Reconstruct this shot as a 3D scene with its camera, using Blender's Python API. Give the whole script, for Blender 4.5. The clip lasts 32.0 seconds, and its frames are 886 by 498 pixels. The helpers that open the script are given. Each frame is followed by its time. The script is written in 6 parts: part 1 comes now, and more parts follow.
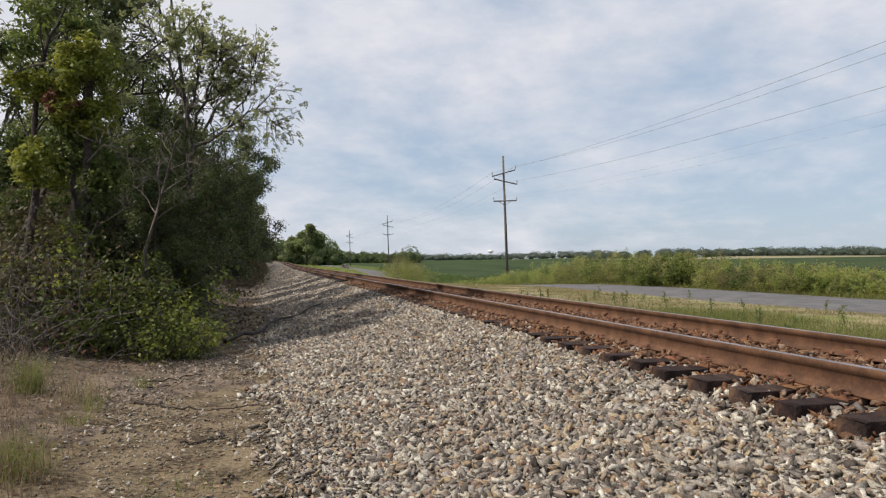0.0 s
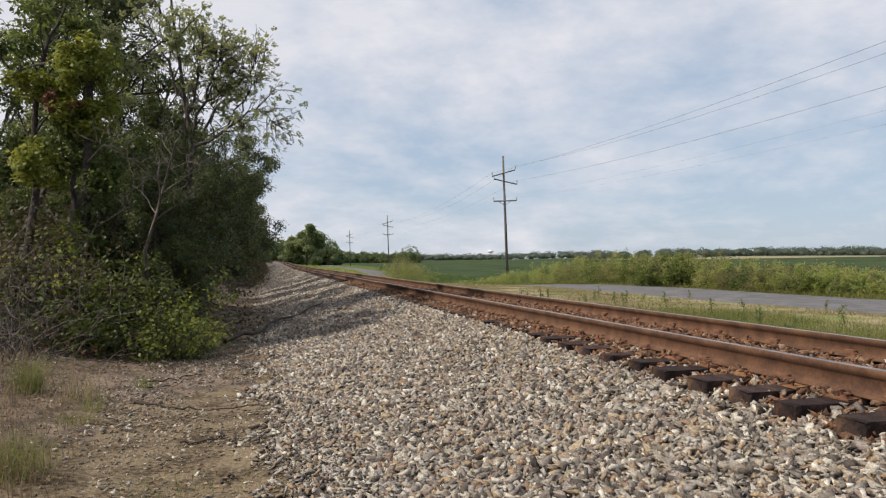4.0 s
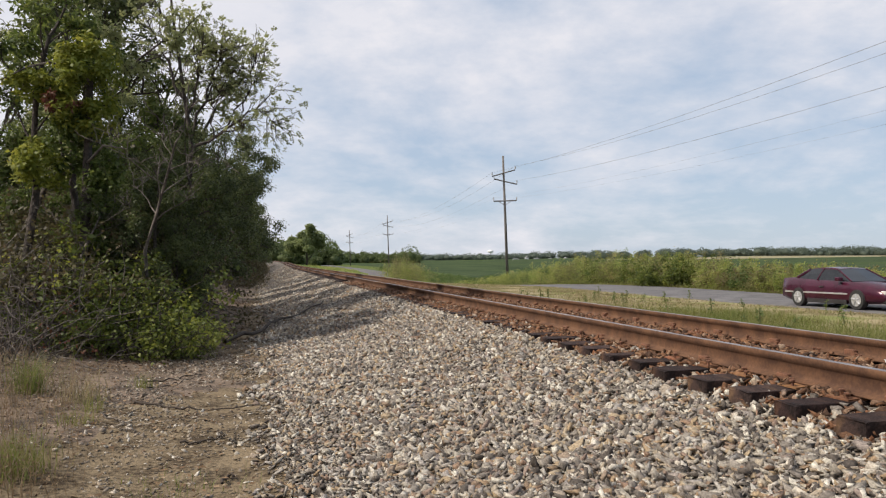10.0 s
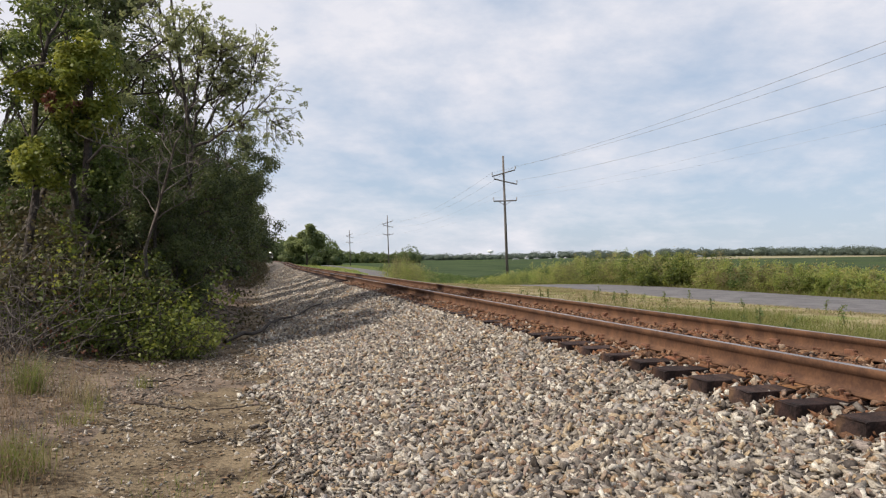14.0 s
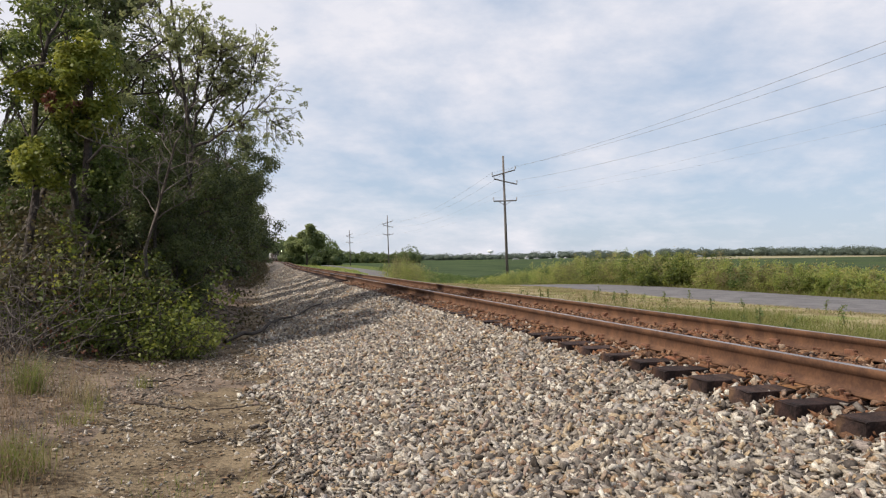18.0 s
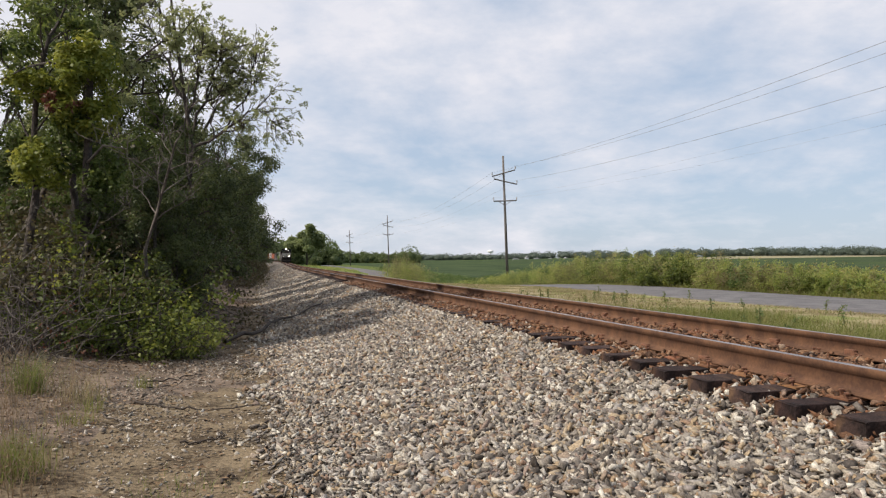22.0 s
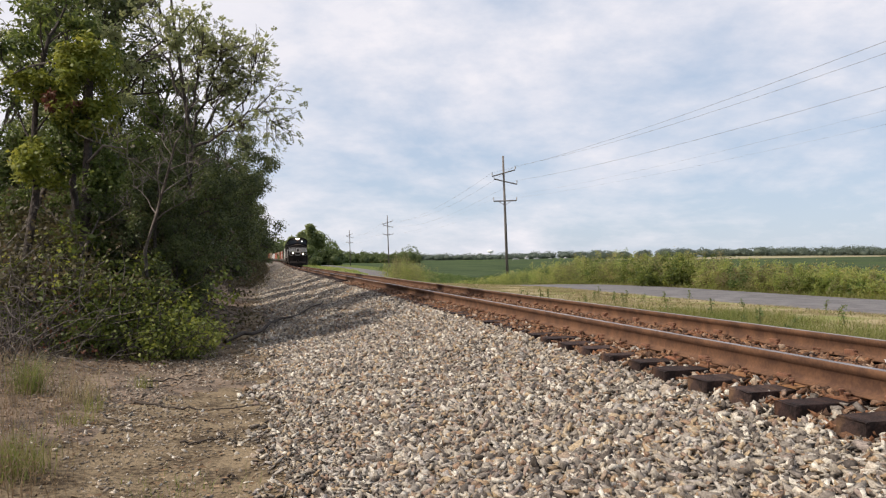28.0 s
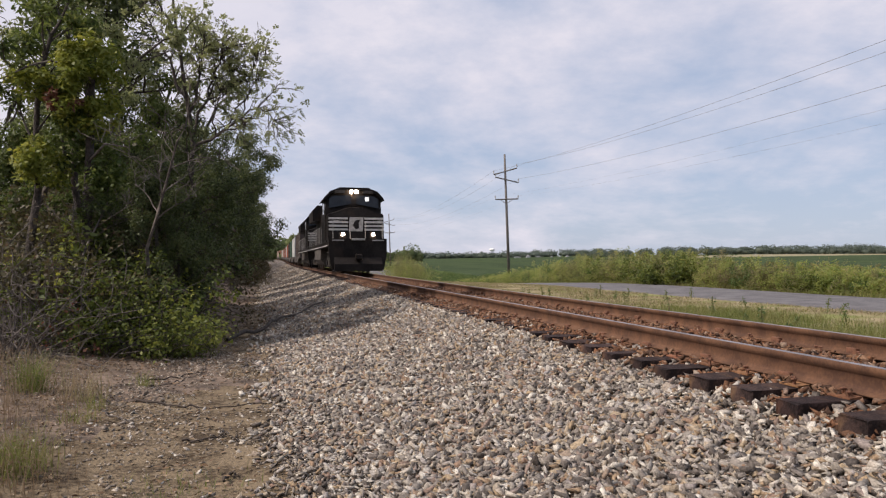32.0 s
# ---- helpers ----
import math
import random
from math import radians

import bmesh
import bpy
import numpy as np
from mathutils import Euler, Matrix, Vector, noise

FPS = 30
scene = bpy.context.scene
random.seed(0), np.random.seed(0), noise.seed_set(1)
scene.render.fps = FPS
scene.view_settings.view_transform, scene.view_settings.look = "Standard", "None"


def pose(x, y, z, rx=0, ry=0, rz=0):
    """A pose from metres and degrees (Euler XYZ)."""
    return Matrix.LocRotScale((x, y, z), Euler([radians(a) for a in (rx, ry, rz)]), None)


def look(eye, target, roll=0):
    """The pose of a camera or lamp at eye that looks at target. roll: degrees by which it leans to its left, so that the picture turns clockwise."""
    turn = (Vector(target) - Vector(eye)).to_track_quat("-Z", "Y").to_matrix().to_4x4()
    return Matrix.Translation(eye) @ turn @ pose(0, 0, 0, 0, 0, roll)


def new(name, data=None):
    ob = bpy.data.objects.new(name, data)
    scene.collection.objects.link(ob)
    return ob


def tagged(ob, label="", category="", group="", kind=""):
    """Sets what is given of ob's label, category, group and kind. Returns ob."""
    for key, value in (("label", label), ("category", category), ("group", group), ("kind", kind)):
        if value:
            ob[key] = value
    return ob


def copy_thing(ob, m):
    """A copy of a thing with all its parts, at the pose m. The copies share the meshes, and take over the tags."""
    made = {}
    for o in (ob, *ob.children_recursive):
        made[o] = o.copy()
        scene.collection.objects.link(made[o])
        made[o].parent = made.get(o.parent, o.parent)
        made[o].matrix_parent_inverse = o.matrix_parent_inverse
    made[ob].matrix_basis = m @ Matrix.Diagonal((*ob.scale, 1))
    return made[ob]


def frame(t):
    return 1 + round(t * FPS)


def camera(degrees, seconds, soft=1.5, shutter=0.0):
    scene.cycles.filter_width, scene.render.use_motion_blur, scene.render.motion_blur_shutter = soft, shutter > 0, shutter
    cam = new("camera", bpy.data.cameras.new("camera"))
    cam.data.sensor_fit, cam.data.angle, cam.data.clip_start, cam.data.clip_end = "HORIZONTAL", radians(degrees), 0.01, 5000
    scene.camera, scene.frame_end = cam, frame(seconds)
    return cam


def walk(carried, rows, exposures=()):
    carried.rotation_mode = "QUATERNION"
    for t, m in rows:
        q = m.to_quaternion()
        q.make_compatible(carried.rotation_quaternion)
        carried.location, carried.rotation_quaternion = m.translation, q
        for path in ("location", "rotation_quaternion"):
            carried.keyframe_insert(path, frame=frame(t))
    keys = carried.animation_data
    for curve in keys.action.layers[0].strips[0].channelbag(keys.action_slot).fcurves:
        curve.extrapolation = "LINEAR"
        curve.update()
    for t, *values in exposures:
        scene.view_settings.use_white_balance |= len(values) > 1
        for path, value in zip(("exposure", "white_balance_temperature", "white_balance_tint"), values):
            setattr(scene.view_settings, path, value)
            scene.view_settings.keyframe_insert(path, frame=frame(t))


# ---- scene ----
# ---------------------------------------------------------------- camera
LENS = 61.63
PITCH = 0.72          # degrees upwards
cam = camera(LENS, 32.0, soft=1.2)
CAM_REST = pose(0, 0, 1.6, 90 + PITCH, 0, 0)
CAM_NUDGE = pose(0, 0, 1.6, 90 + PITCH - 0.13, 0, 0.12)
walk(cam, [(0.0, CAM_REST), (28.1, CAM_REST), (31.4, pose(0, 0, 1.6, 90 + PITCH - 0.02, 0, 0.0)),
           (31.75, pose(0, 0, 1.6, 90 + PITCH - 0.05, 0, 0.05)), (32.0, CAM_NUDGE)],
     exposures=[(0.0, -0.12, 6650, 10), (10.0, -0.03, 6700, 11), (18.0, 0.03, 6700, 12), (19.5, -0.02, 6650, 11), (28.0, 0.09, 6800, 13.0), (31.2, 0.05, 6750, 13.5), (32.0, -0.13, 6600, 18)])

# ---------------------------------------------------------------- world, sun
SUN_AZ = radians(-106)      # from +y towards +x
SUN_EL = radians(46)
world = bpy.data.worlds.new("sky")
scene.world = world
world.use_nodes = True
wn, wl = world.node_tree.nodes, world.node_tree.links
wn.clear()
w_out = wn.new("ShaderNodeOutputWorld")
w_bg = wn.new("ShaderNodeBackground")
w_sky = wn.new("ShaderNodeTexSky")
w_sky.sky_type = "NISHITA"
w_sky.sun_disc = False
w_sky.sun_elevation = SUN_EL
w_sky.sun_rotation = SUN_AZ
w_sky.air_density, w_sky.dust_density, w_sky.ozone_density = 1.0, 0.4, 1.4
w_co = wn.new("ShaderNodeTexCoord")
w_sep = wn.new("ShaderNodeSeparateXYZ")
w_h = wn.new("ShaderNodeMath"); w_h.operation = "ADD"; w_h.inputs[1].default_value = 0.30
w_dx = wn.new("ShaderNodeMath"); w_dx.operation = "DIVIDE"
w_dy = wn.new("ShaderNodeMath"); w_dy.operation = "DIVIDE"
w_com = wn.new("ShaderNodeCombineXYZ")
w_com.inputs[2].default_value = 3.7
w_n1 = wn.new("ShaderNodeTexNoise")          # cloud banks
w_n1.inputs["Scale"].default_value, w_n1.inputs["Detail"].default_value = 1.0, 9.0
w_n1.inputs["Roughness"].default_value, w_n1.inputs["Distortion"].default_value = 0.58, 0.5
w_n2 = wn.new("ShaderNodeTexNoise")          # ripples
w_n2.inputs["Scale"].default_value, w_n2.inputs["Detail"].default_value = 4.6, 8.0
w_n2.inputs["Roughness"].default_value = 0.62
w_add = wn.new("ShaderNodeMath"); w_add.operation = "MULTIPLY_ADD"
w_add.inputs[1].default_value = 0.42
w_side = wn.new("ShaderNodeVectorMath"); w_side.operation = "DOT_PRODUCT"      # hazier towards the sun
w_side.inputs[1].default_value = (math.sin(SUN_AZ) * 0.40, math.cos(SUN_AZ) * 0.10, 0.22)
w_sum = wn.new("ShaderNodeMath"); w_sum.operation = "ADD"
w_ramp = wn.new("ShaderNodeValToRGB")
w_ramp.color_ramp.elements[0].position, w_ramp.color_ramp.elements[1].position = 0.52, 0.84
w_ramp.color_ramp.elements[0].color = (0.17, 0.17, 0.17, 1)
w_ramp.color_ramp.elements[1].color = (0.97, 0.97, 0.97, 1)
w_mix = wn.new("ShaderNodeMix"); w_mix.data_type = "RGBA"
w_tone = wn.new("ShaderNodeValToRGB")        # grey bellies and white tops of the clouds
w_tone.color_ramp.elements[0].position, w_tone.color_ramp.elements[1].position = 0.35, 0.66
w_tone.color_ramp.elements[0].color = (0.76, 0.79, 0.88, 1)
w_tone.color_ramp.elements[1].color = (0.83, 0.845, 0.915, 1)
w_gain = wn.new("ShaderNodeVectorMath"); w_gain.operation = "SCALE"; w_gain.inputs["Scale"].default_value = 9.5
wl.new(w_co.outputs["Generated"], w_sep.inputs[0])
wl.new(w_sep.outputs["Z"], w_h.inputs[0])
wl.new(w_sep.outputs["X"], w_dx.inputs[0]); wl.new(w_h.outputs[0], w_dx.inputs[1])
wl.new(w_sep.outputs["Y"], w_dy.inputs[0]); wl.new(w_h.outputs[0], w_dy.inputs[1])
wl.new(w_dx.outputs[0], w_com.inputs[0]); wl.new(w_dy.outputs[0], w_com.inputs[1])
wl.new(w_com.outputs[0], w_n1.inputs["Vector"]); wl.new(w_com.outputs[0], w_n2.inputs["Vector"])
wl.new(w_n2.outputs["Fac"], w_add.inputs[0]); wl.new(w_n1.outputs["Fac"], w_add.inputs[2])
wl.new(w_co.outputs["Generated"], w_side.inputs[0])
wl.new(w_add.outputs[0], w_sum.inputs[0]); wl.new(w_side.outputs["Value"], w_sum.inputs[1])
wl.new(w_sum.outputs[0], w_ramp.inputs["Fac"])
wl.new(w_n2.outputs["Fac"], w_tone.inputs["Fac"]); wl.new(w_tone.outputs["Color"], w_gain.inputs[0])
wl.new(w_ramp.outputs["Color"], w_mix.inputs[0])
w_haze = wn.new("ShaderNodeMix"); w_haze.data_type = "RGBA"      # thin even veil under the clouds
w_haze.inputs[0].default_value = 0.72
w_haze.inputs[7].default_value = (3.9, 5.35, 7.3, 1)
wl.new(w_sky.outputs["Color"], w_haze.inputs[6])
wl.new(w_haze.outputs[2], w_mix.inputs[6])
wl.new(w_gain.outputs["Vector"], w_mix.inputs[7])
wl.new(w_mix.outputs[2], w_bg.inputs["Color"])
w_bg.inputs["Strength"].default_value = 0.105
wl.new(w_bg.outputs["Background"], w_out.inputs["Surface"])

sun = new("sun", bpy.data.lights.new("sun", "SUN"))
sun.data.energy, sun.data.angle, sun.data.color = 4.55, radians(1.2), (1.0, 0.925, 0.80)
sun_dir = Vector((math.sin(SUN_AZ) * math.cos(SUN_EL), math.cos(SUN_AZ) * math.cos(SUN_EL), math.sin(SUN_EL)))
sun.matrix_world = look(sun_dir * 100, (0, 0, 0))


# ---------------------------------------------------------------- materials
def rgba(c):
    return (c[0], c[1], c[2], 1.0)


def surface(name, dark, light, scale=8.0, rough=0.8, metal=0.0, bump=0.3, bump_scale=40.0, bump_dist=0.01,
            fine=0.35, spread=(0.35, 0.65), island=0.0, objects=0.0, stain=None, stain_scale=1.5, stain_at=(0.5, 0.7), spec=0.5):
    """Two-scale noise between two colours, a stain colour, relief, and change from piece to piece."""
    m = bpy.data.materials.new(name)
    m.use_nodes = True
    n, l = m.node_tree.nodes, m.node_tree.links
    b = n["Principled BSDF"]
    co = n.new("ShaderNodeTexCoord")
    n1 = n.new("ShaderNodeTexNoise"); n1.inputs["Scale"].default_value = scale; n1.inputs["Detail"].default_value = 6
    n2 = n.new("ShaderNodeTexNoise"); n2.inputs["Scale"].default_value = scale * 9; n2.inputs["Detail"].default_value = 4
    for q in (n1, n2):
        l.new(co.outputs["Object"], q.inputs["Vector"])
    mx = n.new("ShaderNodeMath"); mx.operation = "MULTIPLY_ADD"; mx.inputs[1].default_value = fine
    l.new(n2.outputs["Fac"], mx.inputs[0]); l.new(n1.outputs["Fac"], mx.inputs[2])
    r = n.new("ShaderNodeValToRGB")
    r.color_ramp.elements[0].position, r.color_ramp.elements[1].position = spread[0] + fine * 0.5, spread[1] + fine * 0.5
    r.color_ramp.elements[0].color, r.color_ramp.elements[1].color = rgba(dark), rgba(light)
    l.new(mx.outputs[0], r.inputs["Fac"])
    col = r.outputs["Color"]
    if stain is not None:
        n3 = n.new("ShaderNodeTexNoise"); n3.inputs["Scale"].default_value = stain_scale; n3.inputs["Detail"].default_value = 7
        l.new(co.outputs["Object"], n3.inputs["Vector"])
        r3 = n.new("ShaderNodeMapRange"); r3.inputs[1].default_value, r3.inputs[2].default_value = stain_at
        l.new(n3.outputs["Fac"], r3.inputs[0])
        sm = n.new("ShaderNodeMix"); sm.data_type = "RGBA"; sm.inputs[7].default_value = rgba(stain)
        l.new(r3.outputs[0], sm.inputs[0]); l.new(col, sm.inputs[6])
        col = sm.outputs[2]
    if island or objects:
        if island:
            src = n.new("ShaderNodeNewGeometry").outputs["Random Per Island"]; amount = island
        else:
            src = n.new("ShaderNodeObjectInfo").outputs["Random"]; amount = objects
        mr = n.new("ShaderNodeMapRange"); mr.inputs[3].default_value, mr.inputs[4].default_value = 1 - amount, 1 + amount
        l.new(src, mr.inputs[0])
        hsv = n.new("ShaderNodeHueSaturation")
        l.new(mr.outputs[0], hsv.inputs["Value"]); l.new(col, hsv.inputs["Color"])
        mh = n.new("ShaderNodeMath"); mh.operation = "MULTIPLY_ADD"; mh.inputs[1].default_value = 0.02; mh.inputs[2].default_value = 0.49
        ms = n.new("ShaderNodeMath"); ms.operation = "FRACT"
        mt = n.new("ShaderNodeMath"); mt.operation = "MULTIPLY"; mt.inputs[1].default_value = 7.31
        l.new(src, mt.inputs[0]); l.new(mt.outputs[0], ms.inputs[0]); l.new(ms.outputs[0], mh.inputs[0]); l.new(mh.outputs[0], hsv.inputs["Hue"])
        col = hsv.outputs["Color"]
    l.new(col, b.inputs["Base Color"])
    b.inputs["Roughness"].default_value, b.inputs["Metallic"].default_value = rough, metal
    b.inputs["Specular IOR Level"].default_value = spec
    if bump:
        nb = n.new("ShaderNodeTexNoise"); nb.inputs["Scale"].default_value = bump_scale; nb.inputs["Detail"].default_value = 5
        l.new(co.outputs["Object"], nb.inputs["Vector"])
        bp = n.new("ShaderNodeBump"); bp.inputs["Strength"].default_value = bump; bp.inputs["Distance"].default_value = bump_dist
        l.new(nb.outputs["Fac"], bp.inputs["Height"]); l.new(bp.outputs["Normal"], b.inputs["Normal"])
    return m


def foliage(name, cols, translucent=0.35, rough=0.55):
    """Leaves: colour changes from leaf to leaf among a few greens; light passes through."""
    m = bpy.data.materials.new(name)
    m.use_nodes = True
    n, l = m.node_tree.nodes, m.node_tree.links
    b = n["Principled BSDF"]
    geo = n.new("ShaderNodeNewGeometry")
    r = n.new("ShaderNodeValToRGB")
    while len(r.color_ramp.elements) < len(cols):
        r.color_ramp.elements.new(0.5)
    for i, c in enumerate(cols):
        r.color_ramp.elements[i].position = i / max(1, len(cols) - 1)
        r.color_ramp.elements[i].color = rgba(c)
    co = n.new("ShaderNodeTexCoord")
    nz = n.new("ShaderNodeTexNoise"); nz.inputs["Scale"].default_value = 0.9; nz.inputs["Detail"].default_value = 3
    l.new(co.outputs["Object"], nz.inputs["Vector"])
    ad = n.new("ShaderNodeMath"); ad.operation = "MULTIPLY_ADD"; ad.inputs[1].default_value = 0.55
    sb = n.new("ShaderNodeMath"); sb.operation = "MULTIPLY_ADD"; sb.inputs[1].default_value = 1.6; sb.inputs[2].default_value = -0.55
    l.new(nz.outputs["Fac"], sb.inputs[0])
    l.new(geo.outputs["Random Per Island"], ad.inputs[0]); l.new(sb.outputs[0], ad.inputs[2])
    l.new(ad.outputs[0], r.inputs["Fac"])
    l.new(r.outputs["Color"], b.inputs["Base Color"])
    b.inputs["Roughness"].default_value = rough
    b.inputs["Specular IOR Level"].default_value = 0.3
    if translucent:
        t = n.new("ShaderNodeBsdfTranslucent")
        hs = n.new("ShaderNodeHueSaturation"); hs.inputs["Value"].default_value = 1.5; hs.inputs["Hue"].default_value = 0.485
        l.new(r.outputs["Color"], hs.inputs["Color"]); l.new(hs.outputs["Color"], t.inputs["Color"])
        mx = n.new("ShaderNodeMixShader"); mx.inputs["Fac"].default_value = translucent
        l.new(b.outputs[0], mx.inputs[1]); l.new(t.outputs[0], mx.inputs[2])
        l.new(mx.outputs[0], n["Material Output"].inputs["Surface"])
    return m


def glow(name, col, strength):
    m = bpy.data.materials.new(name)
    m.use_nodes = True
    b = m.node_tree.nodes["Principled BSDF"]
    b.inputs["Base Color"].default_value = rgba(col)
    b.inputs["Emission Color"].default_value = rgba(col)
    b.inputs["Emission Strength"].default_value = strength
    return m


M_BALLAST_BED = surface("ballast_bed", (0.036, 0.031, 0.027), (0.22, 0.196, 0.176), 16, 0.95, bump=1.0, bump_scale=22, bump_dist=0.05, fine=0.6,
                        stain=(0.20, 0.14, 0.09), stain_scale=0.6, stain_at=(0.58, 0.8), spec=0.15)


def palette(name, cols, rough=0.9, bump_scale=60.0, bump_dist=0.006, grain=0.35):
    """Pieces that each take one colour of a palette, with grain on it."""
    m = bpy.data.materials.new(name)
    m.use_nodes = True
    n, l = m.node_tree.nodes, m.node_tree.links
    b = n["Principled BSDF"]
    geo = n.new("ShaderNodeNewGeometry")
    r = n.new("ShaderNodeValToRGB"); r.color_ramp.interpolation = "LINEAR"
    while len(r.color_ramp.elements) < len(cols):
        r.color_ramp.elements.new(0.5)
    for i, (p, c) in enumerate(cols):
        r.color_ramp.elements[i].position = p
        r.color_ramp.elements[i].color = rgba(c)
    co = n.new("ShaderNodeTexCoord")
    nz = n.new("ShaderNodeTexNoise"); nz.inputs["Scale"].default_value = 75; nz.inputs["Detail"].default_value = 5
    l.new(co.outputs["Object"], nz.inputs["Vector"])
    mr = n.new("ShaderNodeMapRange"); mr.inputs[1].default_value, mr.inputs[2].default_value = 0.3, 0.7
    mr.inputs[3].default_value, mr.inputs[4].default_value = 1 - grain, 1 + grain
    l.new(nz.outputs["Fac"], mr.inputs[0])
    hs = n.new("ShaderNodeHueSaturation")
    l.new(geo.outputs["Random Per Island"], r.inputs["Fac"]); l.new(r.outputs["Color"], hs.inputs["Color"]); l.new(mr.outputs[0], hs.inputs["Value"])
    l.new(hs.outputs["Color"], b.inputs["Base Color"])
    b.inputs["Roughness"].default_value = rough
    b.inputs["Specular IOR Level"].default_value = 0.3
    bp = n.new("ShaderNodeBump"); bp.inputs["Strength"].default_value = 0.5; bp.inputs["Distance"].default_value = bump_dist
    nb = n.new("ShaderNodeTexNoise"); nb.inputs["Scale"].default_value = bump_scale; nb.inputs["Detail"].default_value = 4
    l.new(co.outputs["Object"], nb.inputs["Vector"]); l.new(nb.outputs["Fac"], bp.inputs["Height"]); l.new(bp.outputs["Normal"], b.inputs["Normal"])
    return m


M_STONE = palette("ballast_stone", [(0.0, (0.065, 0.054, 0.046)), (0.17, (0.150, 0.130, 0.114)), (0.33, (0.230, 0.204, 0.176)), (0.46, (0.330, 0.298, 0.250)), (0.56, (0.320, 0.240, 0.150)),
                                    (0.66, (0.21, 0.136, 0.096)), (0.74, (0.260, 0.234, 0.218)), (0.88, (0.54, 0.505, 0.435)), (1.0, (0.18, 0.120, 0.080))], bump_scale=110, bump_dist=0.010, grain=0.42)
M_PEBBLE = palette("pebble", [(0.0, (0.10, 0.082, 0.066)), (0.35, (0.21, 0.175, 0.14)), (0.75, (0.30, 0.25, 0.195)), (1.0, (0.50, 0.46, 0.40))], bump_scale=110)
M_STONE_RUST = palette("rust_stained_stone", [(0.0, (0.045, 0.026, 0.018)), (0.3, (0.115, 0.058, 0.032)), (0.55, (0.18, 0.082, 0.042)), (0.75, (0.15, 0.092, 0.062)), (0.94, (0.22, 0.125, 0.072)), (1.0, (0.30, 0.24, 0.19))])
M_WHITESTONE = palette("white_stone", [(0.0, (0.55, 0.54, 0.52)), (1.0, (0.70, 0.69, 0.67))], grain=0.12)
M_LITTERLEAF = palette("fallen_leaf", [(0.0, (0.06, 0.04, 0.025)), (0.4, (0.15, 0.09, 0.05)), (0.7, (0.22, 0.15, 0.09)), (1.0, (0.28, 0.21, 0.14))])
M_DIRT = surface("dirt", (0.066, 0.048, 0.031), (0.200, 0.154, 0.100), 2.2, 0.95, bump=1.0, bump_scale=34, bump_dist=0.03, fine=0.8,
                 stain=(0.30, 0.245, 0.165), stain_scale=0.8, stain_at=(0.56, 0.72), spec=0.15)
M_LITTER = surface("forest_floor", (0.055, 0.038, 0.026), (0.20, 0.145, 0.105), 3.0, 0.95, bump=0.9, bump_scale=25, bump_dist=0.03, fine=0.6)
M_VERGE = surface("verge_soil", (0.16, 0.135, 0.070), (0.33, 0.275, 0.165), 0.8, 0.95, bump=0.8, bump_scale=18, bump_dist=0.04, fine=0.5,
                  stain=(0.17, 0.20, 0.055), stain_scale=0.35, stain_at=(0.5, 0.66), spec=0.1)
M_MEADOW = surface("meadow", (0.066, 0.098, 0.034), (0.135, 0.158, 0.060), 0.5, 1.0, bump=0.8, bump_scale=8, bump_dist=0.08, fine=0.6, spec=0.0)
M_FIELD = surface("crop_field", (0.039, 0.058, 0.033), (0.064, 0.087, 0.049), 0.05, 1.0, bump=1.0, bump_scale=2.2, bump_dist=0.3, fine=0.8,
                  stain=(0.075, 0.105, 0.040), stain_scale=0.012, stain_at=(0.5, 0.75), spec=0.0)
M_STRAW = surface("stubble_field", (0.17, 0.15, 0.08), (0.27, 0.23, 0.125), 0.05, 0.9, bump=0.5, bump_scale=1.5, bump_dist=0.2, fine=0.6)
M_ASPHALT = surface("asphalt", (0.098, 0.094, 0.098), (0.155, 0.15, 0.153), 1.2, 0.95, bump=0.4, bump_scale=90, bump_dist=0.006, fine=0.6,
                    stain=(0.085, 0.08, 0.084), stain_scale=0.5, stain_at=(0.55, 0.75), spec=0.2)
M_RUST = surface("rusty_rail", (0.066, 0.029, 0.015), (0.138, 0.066, 0.033), 5, 0.85, 0.05, bump=0.3, bump_scale=60, bump_dist=0.003, fine=0.5)
M_RAILTOP = surface("polished_rail_head", (0.19, 0.175, 0.18), (0.33, 0.31, 0.315), 3, 0.45, 0.7, bump=0.05, bump_scale=50, bump_dist=0.001)
M_PLATE = surface("rusty_tie_plate", (0.105, 0.046, 0.022), (0.22, 0.102, 0.048), 18, 0.85, 0.1, bump=0.5, bump_scale=80, bump_dist=0.004, objects=0.25)
M_SPIKE = surface("rusty_spike", (0.09, 0.04, 0.025), (0.20, 0.09, 0.05), 30, 0.8, 0.1, bump=0.2, bump_scale=90, bump_dist=0.002)
M_TIE = surface("creosoted_timber", (0.014, 0.009, 0.009), (0.048, 0.029, 0.026), 6, 0.85, bump=0.7, bump_scale=45, bump_dist=0.012, fine=0.7, objects=0.3,
                stain=(0.17, 0.095, 0.055), stain_scale=3.5, stain_at=(0.54, 0.75), spec=0.2)
M_BARK = surface("bark", (0.026, 0.021, 0.017), (0.082, 0.067, 0.055), 9, 0.95, bump=1.0, bump_scale=28, bump_dist=0.03, fine=0.6, objects=0.2)
M_DEADWOOD = surface("dead_wood", (0.048, 0.039, 0.035), (0.160, 0.136, 0.118), 9, 0.9, bump=0.6, bump_scale=40, bump_dist=0.01, fine=0.6)
